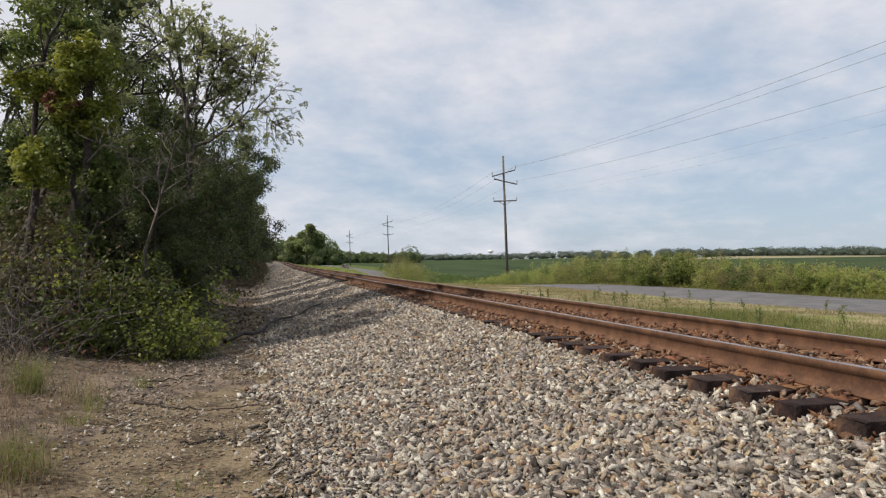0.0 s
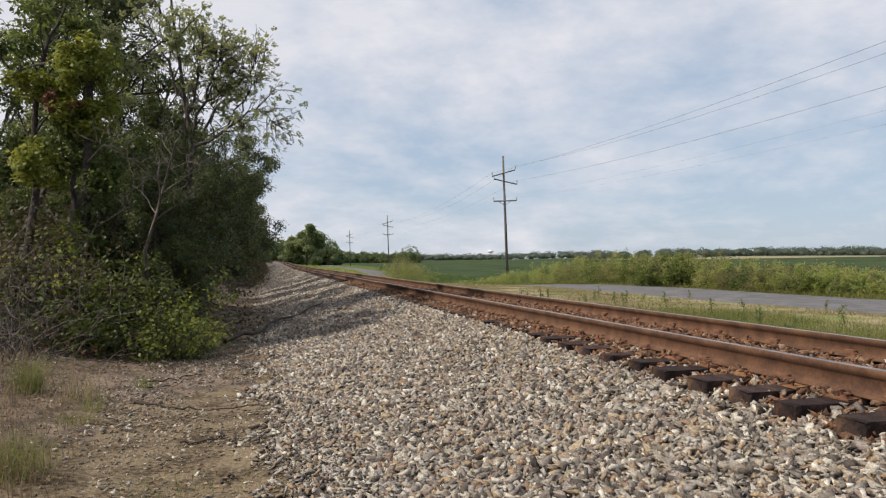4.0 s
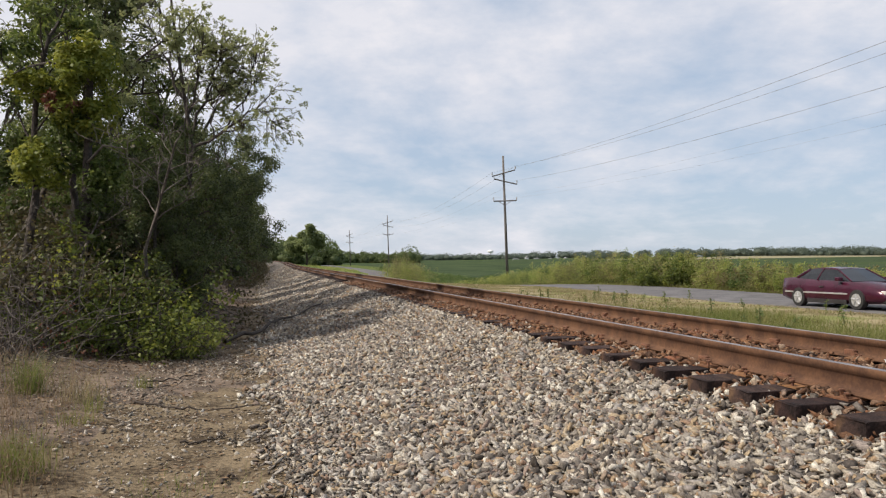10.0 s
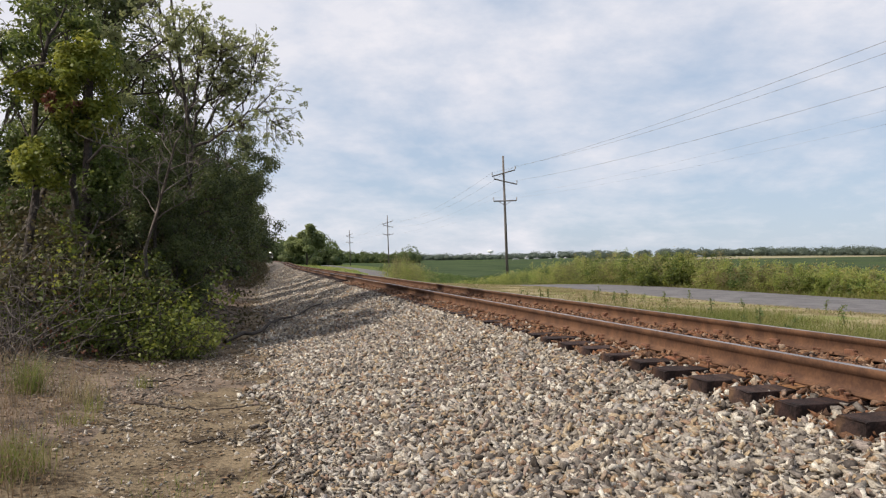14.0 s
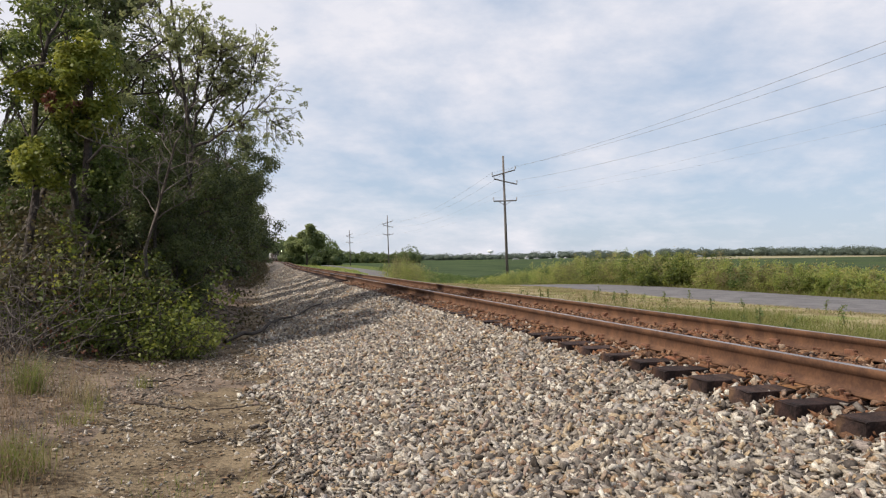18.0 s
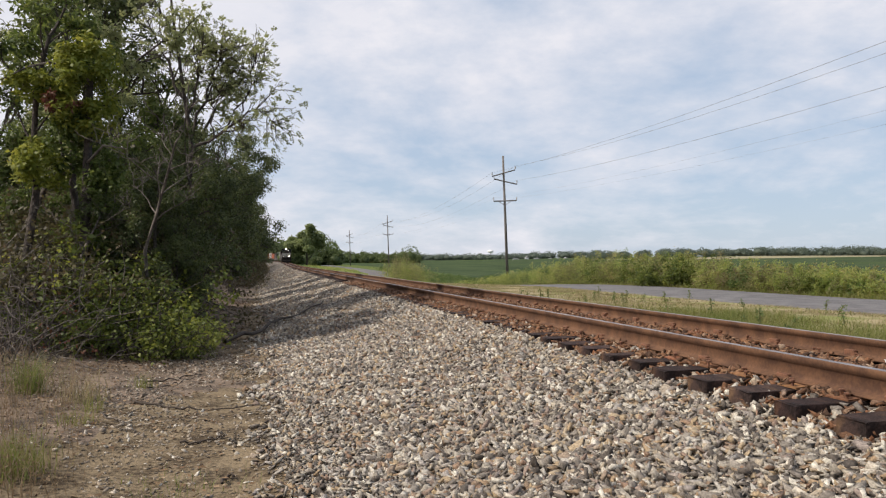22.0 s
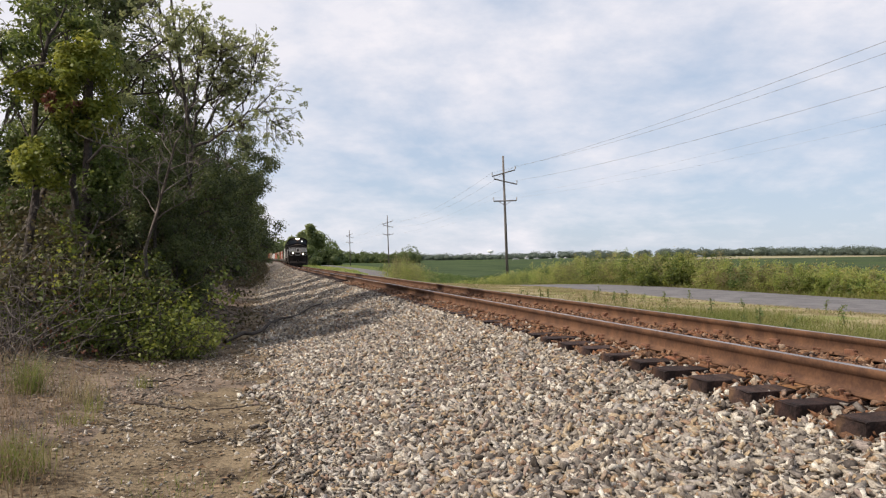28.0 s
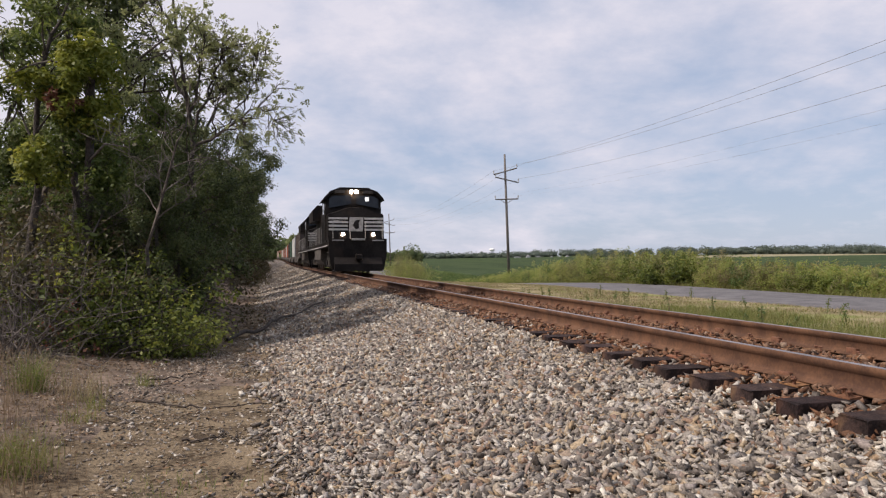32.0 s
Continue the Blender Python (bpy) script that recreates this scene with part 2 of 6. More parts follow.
M_STICK = surface("dark_stick", (0.022, 0.016, 0.013), (0.065, 0.048, 0.036), 9, 0.9, bump=0.6, bump_scale=40, bump_dist=0.01)
M_POLE = surface("weathered_pole", (0.085, 0.075, 0.070), (0.165, 0.148, 0.136), 4, 0.85, bump=0.6, bump_scale=30, bump_dist=0.01, fine=0.5)
M_WIRE = surface("wire", (0.25, 0.25, 0.26), (0.36, 0.36, 0.37), 4, 0.5, 0.6, bump=0)
M_INSUL = surface("porcelain", (0.30, 0.29, 0.29), (0.42, 0.41, 0.41), 9, 0.25, bump=0)
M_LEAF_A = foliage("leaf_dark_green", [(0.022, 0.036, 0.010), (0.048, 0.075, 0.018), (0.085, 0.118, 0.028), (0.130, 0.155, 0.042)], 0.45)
M_LEAF_DEEP = foliage("leaf_deep_green", [(0.021, 0.031, 0.013), (0.042, 0.058, 0.020), (0.072, 0.094, 0.030), (0.120, 0.138, 0.045)], 0.32)
M_LEAF_B = foliage("leaf_light_green", [(0.110, 0.135, 0.060), (0.180, 0.205, 0.092), (0.250, 0.265, 0.120)], 0.58)
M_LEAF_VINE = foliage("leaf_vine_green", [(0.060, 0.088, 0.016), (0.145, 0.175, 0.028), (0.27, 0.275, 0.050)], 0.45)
M_LEAF_BUSH = foliage("leaf_bush", [(0.030, 0.048, 0.010), (0.080, 0.108, 0.020), (0.175, 0.195, 0.038)], 0.40)
M_LEAF_OLIVE = foliage("leaf_olive", [(0.030, 0.028, 0.014), (0.056, 0.052, 0.022), (0.085, 0.074, 0.032), (0.100, 0.066, 0.040)], 0.30)
M_LEAF_RED = foliage("leaf_red", [(0.06, 0.040, 0.018), (0.115, 0.040, 0.024), (0.085, 0.062, 0.026)], 0.3)
M_LEAF_HEDGE = foliage("leaf_hedge", [(0.052, 0.080, 0.034), (0.090, 0.124, 0.048), (0.135, 0.168, 0.068)], 0.45)
# paler and bluer than near leaves: the haze of distance is painted in
M_LEAF_RIDGE_HAZED = foliage("leaf_ridge_hazed", [(0.075, 0.100, 0.080), (0.105, 0.135, 0.105), (0.135, 0.165, 0.125)], 0.4)
M_WEED_OLIVE = foliage("leaf_weed_olive", [(0.100, 0.108, 0.042), (0.165, 0.168, 0.064), (0.250, 0.215, 0.110)], 0.42)
M_WEED_DARK = foliage("leaf_weed_dark", [(0.045, 0.080, 0.028), (0.080, 0.125, 0.038), (0.120, 0.165, 0.050)], 0.42)
M_WEED_BROWN = foliage("leaf_weed_brown", [(0.090, 0.062, 0.038), (0.150, 0.110, 0.062), (0.190, 0.160, 0.085)], 0.3)
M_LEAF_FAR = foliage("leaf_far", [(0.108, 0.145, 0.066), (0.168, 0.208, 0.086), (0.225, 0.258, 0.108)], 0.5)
M_WEED = foliage("leaf_weed", [(0.108, 0.168, 0.038), (0.195, 0.252, 0.062), (0.290, 0.308, 0.094), (0.37, 0.32, 0.15)], 0.5)
M_GRASS = foliage("grass_green", [(0.085, 0.115, 0.026), (0.145, 0.165, 0.045), (0.235, 0.205, 0.085)], 0.4)
M_DRYGRASS = foliage("grass_dry", [(0.17, 0.13, 0.075), (0.29, 0.235, 0.135), (0.22, 0.20, 0.09)], 0.25)
M_DRYSTEM = foliage("dry_stem", [(0.105, 0.072, 0.042), (0.175, 0.125, 0.072), (0.25, 0.20, 0.115)], 0.3)
M_YELLOW = foliage("yellow_flower", [(0.45, 0.36, 0.03), (0.55, 0.46, 0.06)], 0.2)
M_WHITEPAINT = surface("white_paint", (0.70, 0.70, 0.70), (0.82, 0.82, 0.82), 3, 0.5, bump=0.05)
M_ROOF = surface("grey_roof", (0.25, 0.25, 0.26), (0.38, 0.38, 0.40), 3, 0.7, bump=0.1)


# ---------------------------------------------------------------- mesh helpers
def mesh_np(name, verts, faces, mats, parent=None, mat_index=None, smooth=False):
    """One mesh object from numpy arrays; faces all of one corner count."""
    verts = np.asarray(verts, np.float32).reshape(-1, 3)
    faces = np.asarray(faces, np.int32)
    nf, k = faces.shape
    me = bpy.data.meshes.new(name)
    me.vertices.add(len(verts)); me.vertices.foreach_set("co", verts.ravel())
    me.loops.add(nf * k); me.loops.foreach_set("vertex_index", faces.ravel())
    me.polygons.add(nf); me.polygons.foreach_set("loop_start", np.arange(0, nf * k, k, dtype=np.int32))
    if mat_index is not None:
        me.polygons.foreach_set("material_index", np.asarray(mat_index, np.int32))
    me.update(calc_edges=True)
    if smooth:
        me.polygons.foreach_set("use_smooth", np.ones(nf, bool))
    for m in (mats if isinstance(mats, (list, tuple)) else [mats]):
        me.materials.append(m)
    ob = new(name, me)
    ob.parent = parent
    return ob


def part(name, bm, material, parent, label="", smooth=False):
    me = bpy.data.meshes.new(name)
    bm.to_mesh(me); bm.free()
    if smooth:
        me.polygons.foreach_set("use_smooth", np.ones(len(me.polygons), bool))
    for m in (material if isinstance(material, (list, tuple)) else [material]):
        me.materials.append(m)
    ob = new(name, me)
    ob.parent = parent
    return tagged(ob, label)


def box(bm, x0, x1, y0, y1, z0, z1, bevel=0.0, mat=0):
    g = bmesh.ops.create_cube(bm, size=1.0, matrix=Matrix.LocRotScale(((x0 + x1) / 2, (y0 + y1) / 2, (z0 + z1) / 2), None, (abs(x1 - x0), abs(y1 - y0), abs(z1 - z0))))
    vs = g["verts"]
    fs = {f for v in vs for f in v.link_faces}
    for f in fs:
        f.material_index = mat
    if bevel:
        es = list({e for v in vs for e in v.link_edges})
        bmesh.ops.bevel(bm, geom=es, offset=bevel, segments=2, affect="EDGES", profile=0.5)
    return vs


def boxed(x0, x1, y0, y1, z0, z1, bevel=0.0):
    bm = bmesh.new()
    box(bm, x0, x1, y0, y1, z0, z1, bevel)
    return bm


def rod(bm, a, b, r, r2=None, seg=8):
    a, b = Vector(a), Vector(b)
    d = b - a
    m = Matrix.Translation((a + b) / 2) @ d.to_track_quat("Z", "Y").to_matrix().to_4x4()
    bmesh.ops.create_cone(bm, cap_ends=True, segments=seg, radius1=r, radius2=r if r2 is None else r2, depth=d.length, matrix=m)


def prism(bm, outline, y0, y1, axis="y"):
    """A flat outline drawn out along an axis: (a, b) pairs are (x, z) for y, (y, z) for x."""
    def at(p, q):
        return (p[0], q, p[1]) if axis == "y" else (q, p[0], p[1])
    va = [bm.verts.new(at(p, y0)) for p in outline]
    vb = [bm.verts.new(at(p, y1)) for p in outline]
    k = len(outline)
    bm.faces.new(va); bm.faces.new(vb[::-1])
    for i in range(k):
        bm.faces.new((va[i], vb[i], vb[(i + 1) % k], va[(i + 1) % k]))
    bmesh.ops.recalc_face_normals(bm, faces=bm.faces)


def unit(v):
    return v / np.maximum(1e-9, np.linalg.norm(v, axis=-1, keepdims=True))


def leaf_quads(c, length, width, rng, droop=0.0, up=None):
    """Pointed leaves at the places c, as four-cornered folded blades."""
    n = len(c)
    d = unit(rng.normal(size=(n, 3)) + np.array([0, 0, -droop]))
    if up is not None:
        d = unit(d * 0.5 + up)
    s = unit(np.cross(d, rng.normal(size=(n, 3))))
    ln = (length * rng.uniform(0.65, 1.35, n))[:, None]
    wd = (width * rng.uniform(0.65, 1.35, n))[:, None]
    nrm = np.cross(d, s)
    a = c
    b = c + d * ln * 0.45 + s * wd * 0.5 + nrm * wd * 0.12
    e = c + d * ln
    g = c + d * ln * 0.45 - s * wd * 0.5 + nrm * wd * 0.12
    v = np.stack([a, b, e, g], 1).reshape(-1, 3)
    return v, np.arange(n * 4).reshape(n, 4)


def clump_leaves(c, radius, per, length, width, rng, flat=0.7, droop=0.35, out=0.8):
    """Leafy pads: round each place a dome of leaves that face outwards and up."""
    n = len(c) * per
    r = np.repeat(np.broadcast_to(radius, (len(c),)), per)[:, None]
    u = unit(rng.normal(size=(n, 3)) + np.array([0, 0, 0.25]))
    p = np.repeat(c, per, 0) + u * r * (0.35 + 0.65 * rng.random((n, 1)) ** 0.5) * np.array([1, 1, flat])
    nrm = unit(u * out + np.array([0, 0, 0.55]) + rng.normal(0, 0.42, (n, 3)))
    d = unit(np.cross(nrm, rng.normal(size=(n, 3))) + u * 0.4 + np.array([0, 0, -droop]))
    s = unit(np.cross(d, nrm))
    ln = (length * rng.uniform(0.65, 1.35, n))[:, None]
    wd = (width * rng.uniform(0.65, 1.35, n))[:, None]
    v = np.stack([p, p + d * ln * 0.45 + s * wd * 0.5 + nrm * wd * 0.10, p + d * ln, p + d * ln * 0.45 - s * wd * 0.5 + nrm * wd * 0.10], 1).reshape(-1, 3)
    return v, np.arange(n * 4).reshape(n, 4)


def pinnate_leaves(c, outward, length, rng, pairs=4):
    """Compound leaves: leaflets in pairs along a drooping stalk, one at its tip."""
    n = len(c)
    d = unit(outward + rng.normal(0, 0.55, (n, 3)) + np.array([0, 0, -0.15]))
    side = unit(np.cross(d, np.array([0, 0, 1.0]) + rng.normal(0, 0.3, (n, 3))))
    up = np.cross(side, d)
    ln = (length * rng.uniform(0.7, 1.25, n))[:, None]
    V = []
    for k in range(pairs * 2 + 1):
        t = 0.25 + 0.75 * (k // 2 + 1) / (pairs + 1) if k < pairs * 2 else 1.0
        w = (1 if k % 2 else -1) if k < pairs * 2 else 0
        base = c + d * ln * t - np.array([0, 0, 1.0]) * ln * 0.22 * t * t
        ld = unit(d * (0.45 if w else 1.0) + side * w * 0.9 + np.array([0, 0, -0.25]) + rng.normal(0, 0.15, (n, 3)))
        ls = unit(np.cross(ld, up))
        ll, lw = ln * 0.42, ln * 0.10
        V.append(np.stack([base, base + ld * ll * 0.4 + ls * lw, base + ld * ll, base + ld * ll * 0.4 - ls * lw], 1))
    v = np.stack(V, 1).reshape(-1, 3)
    return v, np.arange(len(v)).reshape(-1, 4)


def tubes(paths, radii, sides=5):
    """Tapered tubes along polylines, in one array."""
    V, F, base = [], [], 0
    ang = np.linspace(0, 2 * np.pi, sides, endpoint=False)
    for p, r in zip(paths, radii):
        p = np.asarray(p, float); k = len(p)
        t = unit(np.gradient(p, axis=0))
        ref = np.where(np.abs(t[:, 2:3]) > 0.9, np.array([[1.0, 0, 0]]), np.array([[0, 0, 1.0]]))
        u = unit(np.cross(t, ref)); w = np.cross(t, u)
        rr = np.asarray(r, float).reshape(-1, 1, 1) * np.ones((k, 1, 1))
        ring = p[:, None, :] + rr * (np.cos(ang)[None, :, None] * u[:, None, :] + np.sin(ang)[None, :, None] * w[:, None, :])
        V.append(ring.reshape(-1, 3))
        i = np.arange(k - 1)[:, None] * sides + np.arange(sides)[None, :]
        j = np.arange(k - 1)[:, None] * sides + (np.arange(sides)[None, :] + 1) % sides
        F.append(np.stack([i, j, j + sides, i + sides], -1).reshape(-1, 4) + base)
        base += k * sides
    return np.concatenate(V), np.concatenate(F)


# ---------------------------------------------------------------- the lie of the land
YK = np.array([-80, 0, 30, 40, 61, 82, 100, 122, 184, 240, 288, 330, 360, 432, 520, 700, 1000, 1600, 4600.0])
XK = 4.605 - 0.2383 * YK + np.array([0, 0, 0.08, 0.16, 0.25, 0.3, 0.4, 0.62, 1.35, 2.1, 2.6, 2.2, 1.1, -3.3, -16, -60, -160, -500, -2500.0])
RY = np.array([-80, 0, 40, 61, 82, 122, 184, 288, 360, 450, 900, 4600.0])
RZ = np.array([1.12, 0.935, 0.708, 0.60, 0.50, 0.33, 0.22, 0.22, 0.28, 0.3, 0.3, 0.3])


def smooth_table(xk, yk, step=4.0, width=9):
    g = np.arange(xk[0], xk[-1] + step, step)
    v = np.interp(g, xk, yk)
    ker = np.hanning(width + 2)[1:-1]; ker /= ker.sum()
    pad = width // 2
    lo = v[0] - (v[1] - v[0]) * np.arange(pad, 0, -1)
    hi = v[-1] + (v[-1] - v[-2]) * np.arange(1, pad + 1)
    return g, np.convolve(np.concatenate([lo, v, hi]), ker, "valid")


TG, TX = smooth_table(YK, XK)
_, TZ = smooth_table(YK[[0, -1]], np.zeros(2))
TZ = np.convolve(np.pad(np.interp(TG, RY, RZ), 4, mode="edge"), np.hanning(11)[1:-1] / np.hanning(11)[1:-1].sum(), "valid")


def track_x(y):
    return np.interp(y, TG, TX)


def rail_z(y):
    return np.interp(y, TG, TZ)


# the road's near edge: along y, its x and its level
ROAD_Y = np.array([-80, 0, 22, 26, 32, 37.3, 42.8, 49.5, 57, 65, 76, 87, 105, 122, 145, 166, 178, 208, 262, 300, 1000, 4600.0])
ROAD_X = np.array([38.0, 19.0, 14.0, 13.1, 11.85, 10.6, 9.3, 7.7, 5.8, 4.0, 2.1, 1.0, -1.06, -4.35, -9.08, -13.63, -16.23, -22.92, -35.88, -45.0, -212.0, -1070.0])
ROAD_Z = np.array([-0.1, -0.1, -0.12, -0.17, -0.25, -0.27, -0.30, -0.33, -0.48, -0.75, -1.2, -1.62, -2.38, -2.95, -3.35, -3.4, -3.05, -2.2, -2.0, -2.0, -2.0, -2.0])
RG, RXS = smooth_table(ROAD_Y, ROAD_X, 2.0, 7)
RZS = np.convolve(np.pad(np.interp(RG, ROAD_Y, ROAD_Z), 3, mode="edge"), np.hanning(9)[1:-1] / np.hanning(9)[1:-1].sum(), "valid")
ROAD_W = 6.6


def road_x(y):
    return np.interp(y, RG, RXS)


def road_z(y):
    return np.interp(y, RG, RZS)


# foot of the ballast bank on the wood's side: its level and its distance from the track, along y
TOE_Y = np.array([-80, 8, 20, 30, 45, 75, 108, 150, 4600.0])
TOE_Z = np.array([0, 0, -0.10, -0.28, -0.62, -1.38, -2.1, -2.25, -2.25])
TOE_L = np.array([4.75, 4.75, 4.75, 4.9, 5.2, 5.6, 5.9, 6.2, 6.2])


def toe_l(y):
    return np.interp(y, TOE_Y, TOE_L)


def ground_z(x, y):
    """Level of the ground at a place."""
    x, y = np.asarray(x, float), np.asarray(y, float)
    L = x - track_x(y)
    R = rail_z(y)
    lr = road_x(y) - track_x(y)
    rz = road_z(y)
    toe, tl = np.interp(y, TOE_Y, TOE_Z), toe_l(y)
    bank = 0.35 + 0.75 * np.clip((y - 14) / 16, 0, 1)
    drop = 0.085 * np.clip((y - 5.8) / 3.6, 0, 1)
    left = np.where(L > -1.4, R - 0.235 - (0.14 - drop) * np.clip((-L - 0.85) / 0.55, 0, 1),
           np.where(L > -tl, R - 0.375 + drop + (toe - R + 0.375 - drop) * np.clip((-L - 1.4) / (tl - 1.4), 0, 1) ** 0.9,
           toe + bank * np.clip((-L - tl - 0.85) / 5.0, 0, 1)))
    left = left + 0.9 * np.clip((-L - 12) / 40, 0, 1)
    mid = np.minimum(-0.05, R - 0.95)
    far_lvl = rz + 0.04
    right = np.where(L < 1.7, R - 0.245,
            np.where(L < 3.9, R - 0.245 + (mid - R + 0.245) * np.clip((L - 1.7) / 2.2, 0, 1),
            np.where(L < lr, mid + (rz - 0.02 - mid) * np.clip((L - 3.9) / np.maximum(0.5, lr - 3.9), 0, 1),
            np.where(L < lr + ROAD_W, rz - 0.02 + 0.010 * (L - lr),
            far_lvl + (-2.3 - far_lvl) * np.clip((L - lr - ROAD_W) / 45, 0, 1)))))
    return np.where(L < 0, left, right)


# ---------------------------------------------------------------- ground, one sheet to the horizon
def wob(x, y, k=1.0):
    return (np.sin(x * 1.7 * k + 0.6 * np.sin(y * 1.3 * k)) + np.sin(y * 2.3 * k + 1.1 * np.sin(x * 0.9 * k)) + 0.6 * np.sin(x * 4.1 * k + y * 3.3 * k)) / 2.6


def build_ground():
    ys = np.concatenate([np.arange(-80, -4, 4.0), np.arange(-4, 30, 0.3), np.arange(30, 80, 1.0), np.arange(80, 240, 4.0),
                         np.arange(240, 700, 20.0), np.geomspace(700, 4550, 14)])
    left = [-6000, -2500, -1000, -400, -150, -70, -40, -25, -17] + list(np.arange(-13, -4.9, 0.3)) + list(np.arange(-4.75, -1.75, 0.25)) + [-1.7, -1.4, -1.12, -0.85, -0.6]
    near = [0, 0.6, 1.2, 1.7, 2.1, 2.6, 3.1, 3.5, 3.9]
    verge = list(np.linspace(0, 1, 14)[1:])
    over = list(np.linspace(0, ROAD_W, 5)[1:]) + [ROAD_W + q for q in (1, 2.5, 4.5, 7, 10, 14, 20, 30, 45, 70, 110, 180, 300, 500, 900, 1800, 4000, 8000)]
    lr = road_x(ys) - track_x(ys)
    cols = [np.full(len(ys), v) for v in left + near] + [3.9 + (lr - 3.9) * f for f in verge] + [lr + o for o in over]
    L = np.stack(cols, 1)
    Y = np.repeat(ys[:, None], L.shape[1], 1)
    X = track_x(ys)[:, None] + L
    Z = ground_z(X, Y)
    near_amp = 0.03 * np.clip((np.abs(L) - 4.5) / 1.0, 0, 1) * (np.abs(L) < 14)
    Z = Z + near_amp * wob(X, Y) + np.where(np.abs(L) < 5, 0.015 * wob(X * 2, Y * 2), 0) * (np.abs(L) > 1.6)
    Z = Z + 6.5 * np.clip((Y - 250) / 420, 0, 1) * np.clip((X - 90) / 200, 0, 1) * np.clip(L / 200, 0, 1)
    nr, nc = L.shape
    i = np.arange(nr - 1)[:, None] * nc + np.arange(nc - 1)[None, :]
    F = np.stack([i, i + 1, i + nc + 1, i + nc], -1).reshape(-1, 4)
    mi = np.zeros((nr - 1, nc - 1), int)
    Lm = (L[:-1, :-1] + L[1:, 1:]) / 2
    Ym = (Y[:-1, :-1] + Y[1:, 1:]) / 2
    Xm = (X[:-1, :-1] + X[1:, 1:]) / 2
    lrm = ((lr[:-1] + lr[1:]) / 2)[:, None]
    mi[:] = 0
    edge = 0.65 - toe_l(Ym) + 0.2 * wob(Xm * 0.8, Ym * 0.8)
    mi[(Lm < edge)] = 1
    mi[(Lm < -0.45 - toe_l(Ym) + 0.5 * wob(Xm, Ym) - 1.6 * np.clip((10.0 - Ym) / 4, 0, 1))] = 2
    mi[(Lm > 3.4)] = 3
    mi[(Lm > 3.4) & (Ym > 62)] = 6
    mi[(Lm > lrm + ROAD_W + 14)] = 4
    mi[(Lm > lrm + ROAD_W + 14) & (Xm > 0.33 * Ym) & (Ym > 610)] = 5
    g = mesh_np("ground", np.stack([X, Y, Z], -1), F, [M_BALLAST_BED, M_DIRT, M_LITTER, M_VERGE, M_FIELD, M_STRAW, M_MEADOW], mat_index=mi.ravel(), smooth=True)
    tagged(g, "ballast bank, dirt, grassy verge and green crop fields", "ground", kind="structure")


build_ground()


def build_road():
    ys = np.concatenate([np.arange(-70, 110, 1.0), np.arange(110, 400, 6.0)])
    x, z = road_x(ys), road_z(ys)
    cs = [0, 0.12, 1.6, 3.3, 5.0, ROAD_W - 0.12, ROAD_W]
    V = []
    for o in cs:
        lift = -0.03 if o in (0, ROAD_W) else 0.022
        V.append(np.stack([x + o + (0.05 * wob(ys, ys * 0.7) if o in (0, 0.12) else 0), ys, z + 0.010 * o + lift], -1))
    V = np.stack(V, 1)
    nr, nc = V.shape[:2]
    i = np.arange(nr - 1)[:, None] * nc + np.arange(nc - 1)[None, :]
    F = np.stack([i, i + 1, i + nc + 1, i + nc], -1).reshape(-1, 4)
    r = mesh_np("road", V, F, M_ASPHALT, smooth=True)
    tagged(r, "narrow grey asphalt country road between grass verges", "road", kind="structure")


build_road()


# ---------------------------------------------------------------- railway track
def track_frame(y):
    """Centre, tangent and normal (to the right) of the track at y."""
    dx = (track_x(y + 0.5) - track_x(y - 0.5))
    dz = (rail_z(y + 0.5) - rail_z(y - 0.5))
    t = Vector((dx, 1.0, dz)).normalized()
    nrm = Vector((t.y, -t.x, 0)).normalized()
    return Vector((float(track_x(y)), float(y), float(rail_z(y)))), t, nrm


GAUGE = 0.7525
CANT = -0.012


def rail_mesh(name, side, parent):
    prof = [(-0.076, -0.186), (-0.076, -0.175), (-0.02, -0.155), (-0.010, -0.135), (-0.010, -0.06), (-0.033, -0.045), (-0.037, -0.010), (-0.030, -0.0018), (-0.02, 0.0),
            (0.02, 0.0), (0.030, -0.0018), (0.037, -0.010), (0.033, -0.045), (0.010, -0.06), (0.010, -0.135), (0.02, -0.155), (0.076, -0.175), (0.076, -0.186)]
    ys = np.concatenate([np.arange(-60, 60, 1.0), np.arange(60, 760, 5.0)])
    V = []
    for y in ys:
        c, t, nrm = track_frame(y)
        dz = 0.0 if side < 0 else CANT
        for a, b in prof:
            V.append(c + nrm * (side * GAUGE + a) + Vector((0, 0, b + dz)))
    k = len(prof)
    i = np.arange(len(ys) - 1)[:, None] * k + np.arange(k)[None, :]
    j = np.arange(len(ys) - 1)[:, None] * k + (np.arange(k)[None, :] + 1) % k
    F = np.stack([i, i + k, j + k, j], -1).reshape(-1, 4)
    mi = np.tile(np.array([1 if a in (7, 8, 9) else 0 for a in range(k)]), len(ys) - 1)
    return mesh_np(name, [tuple(v) for v in V], F, [M_RUST, M_RAILTOP], parent, mi)


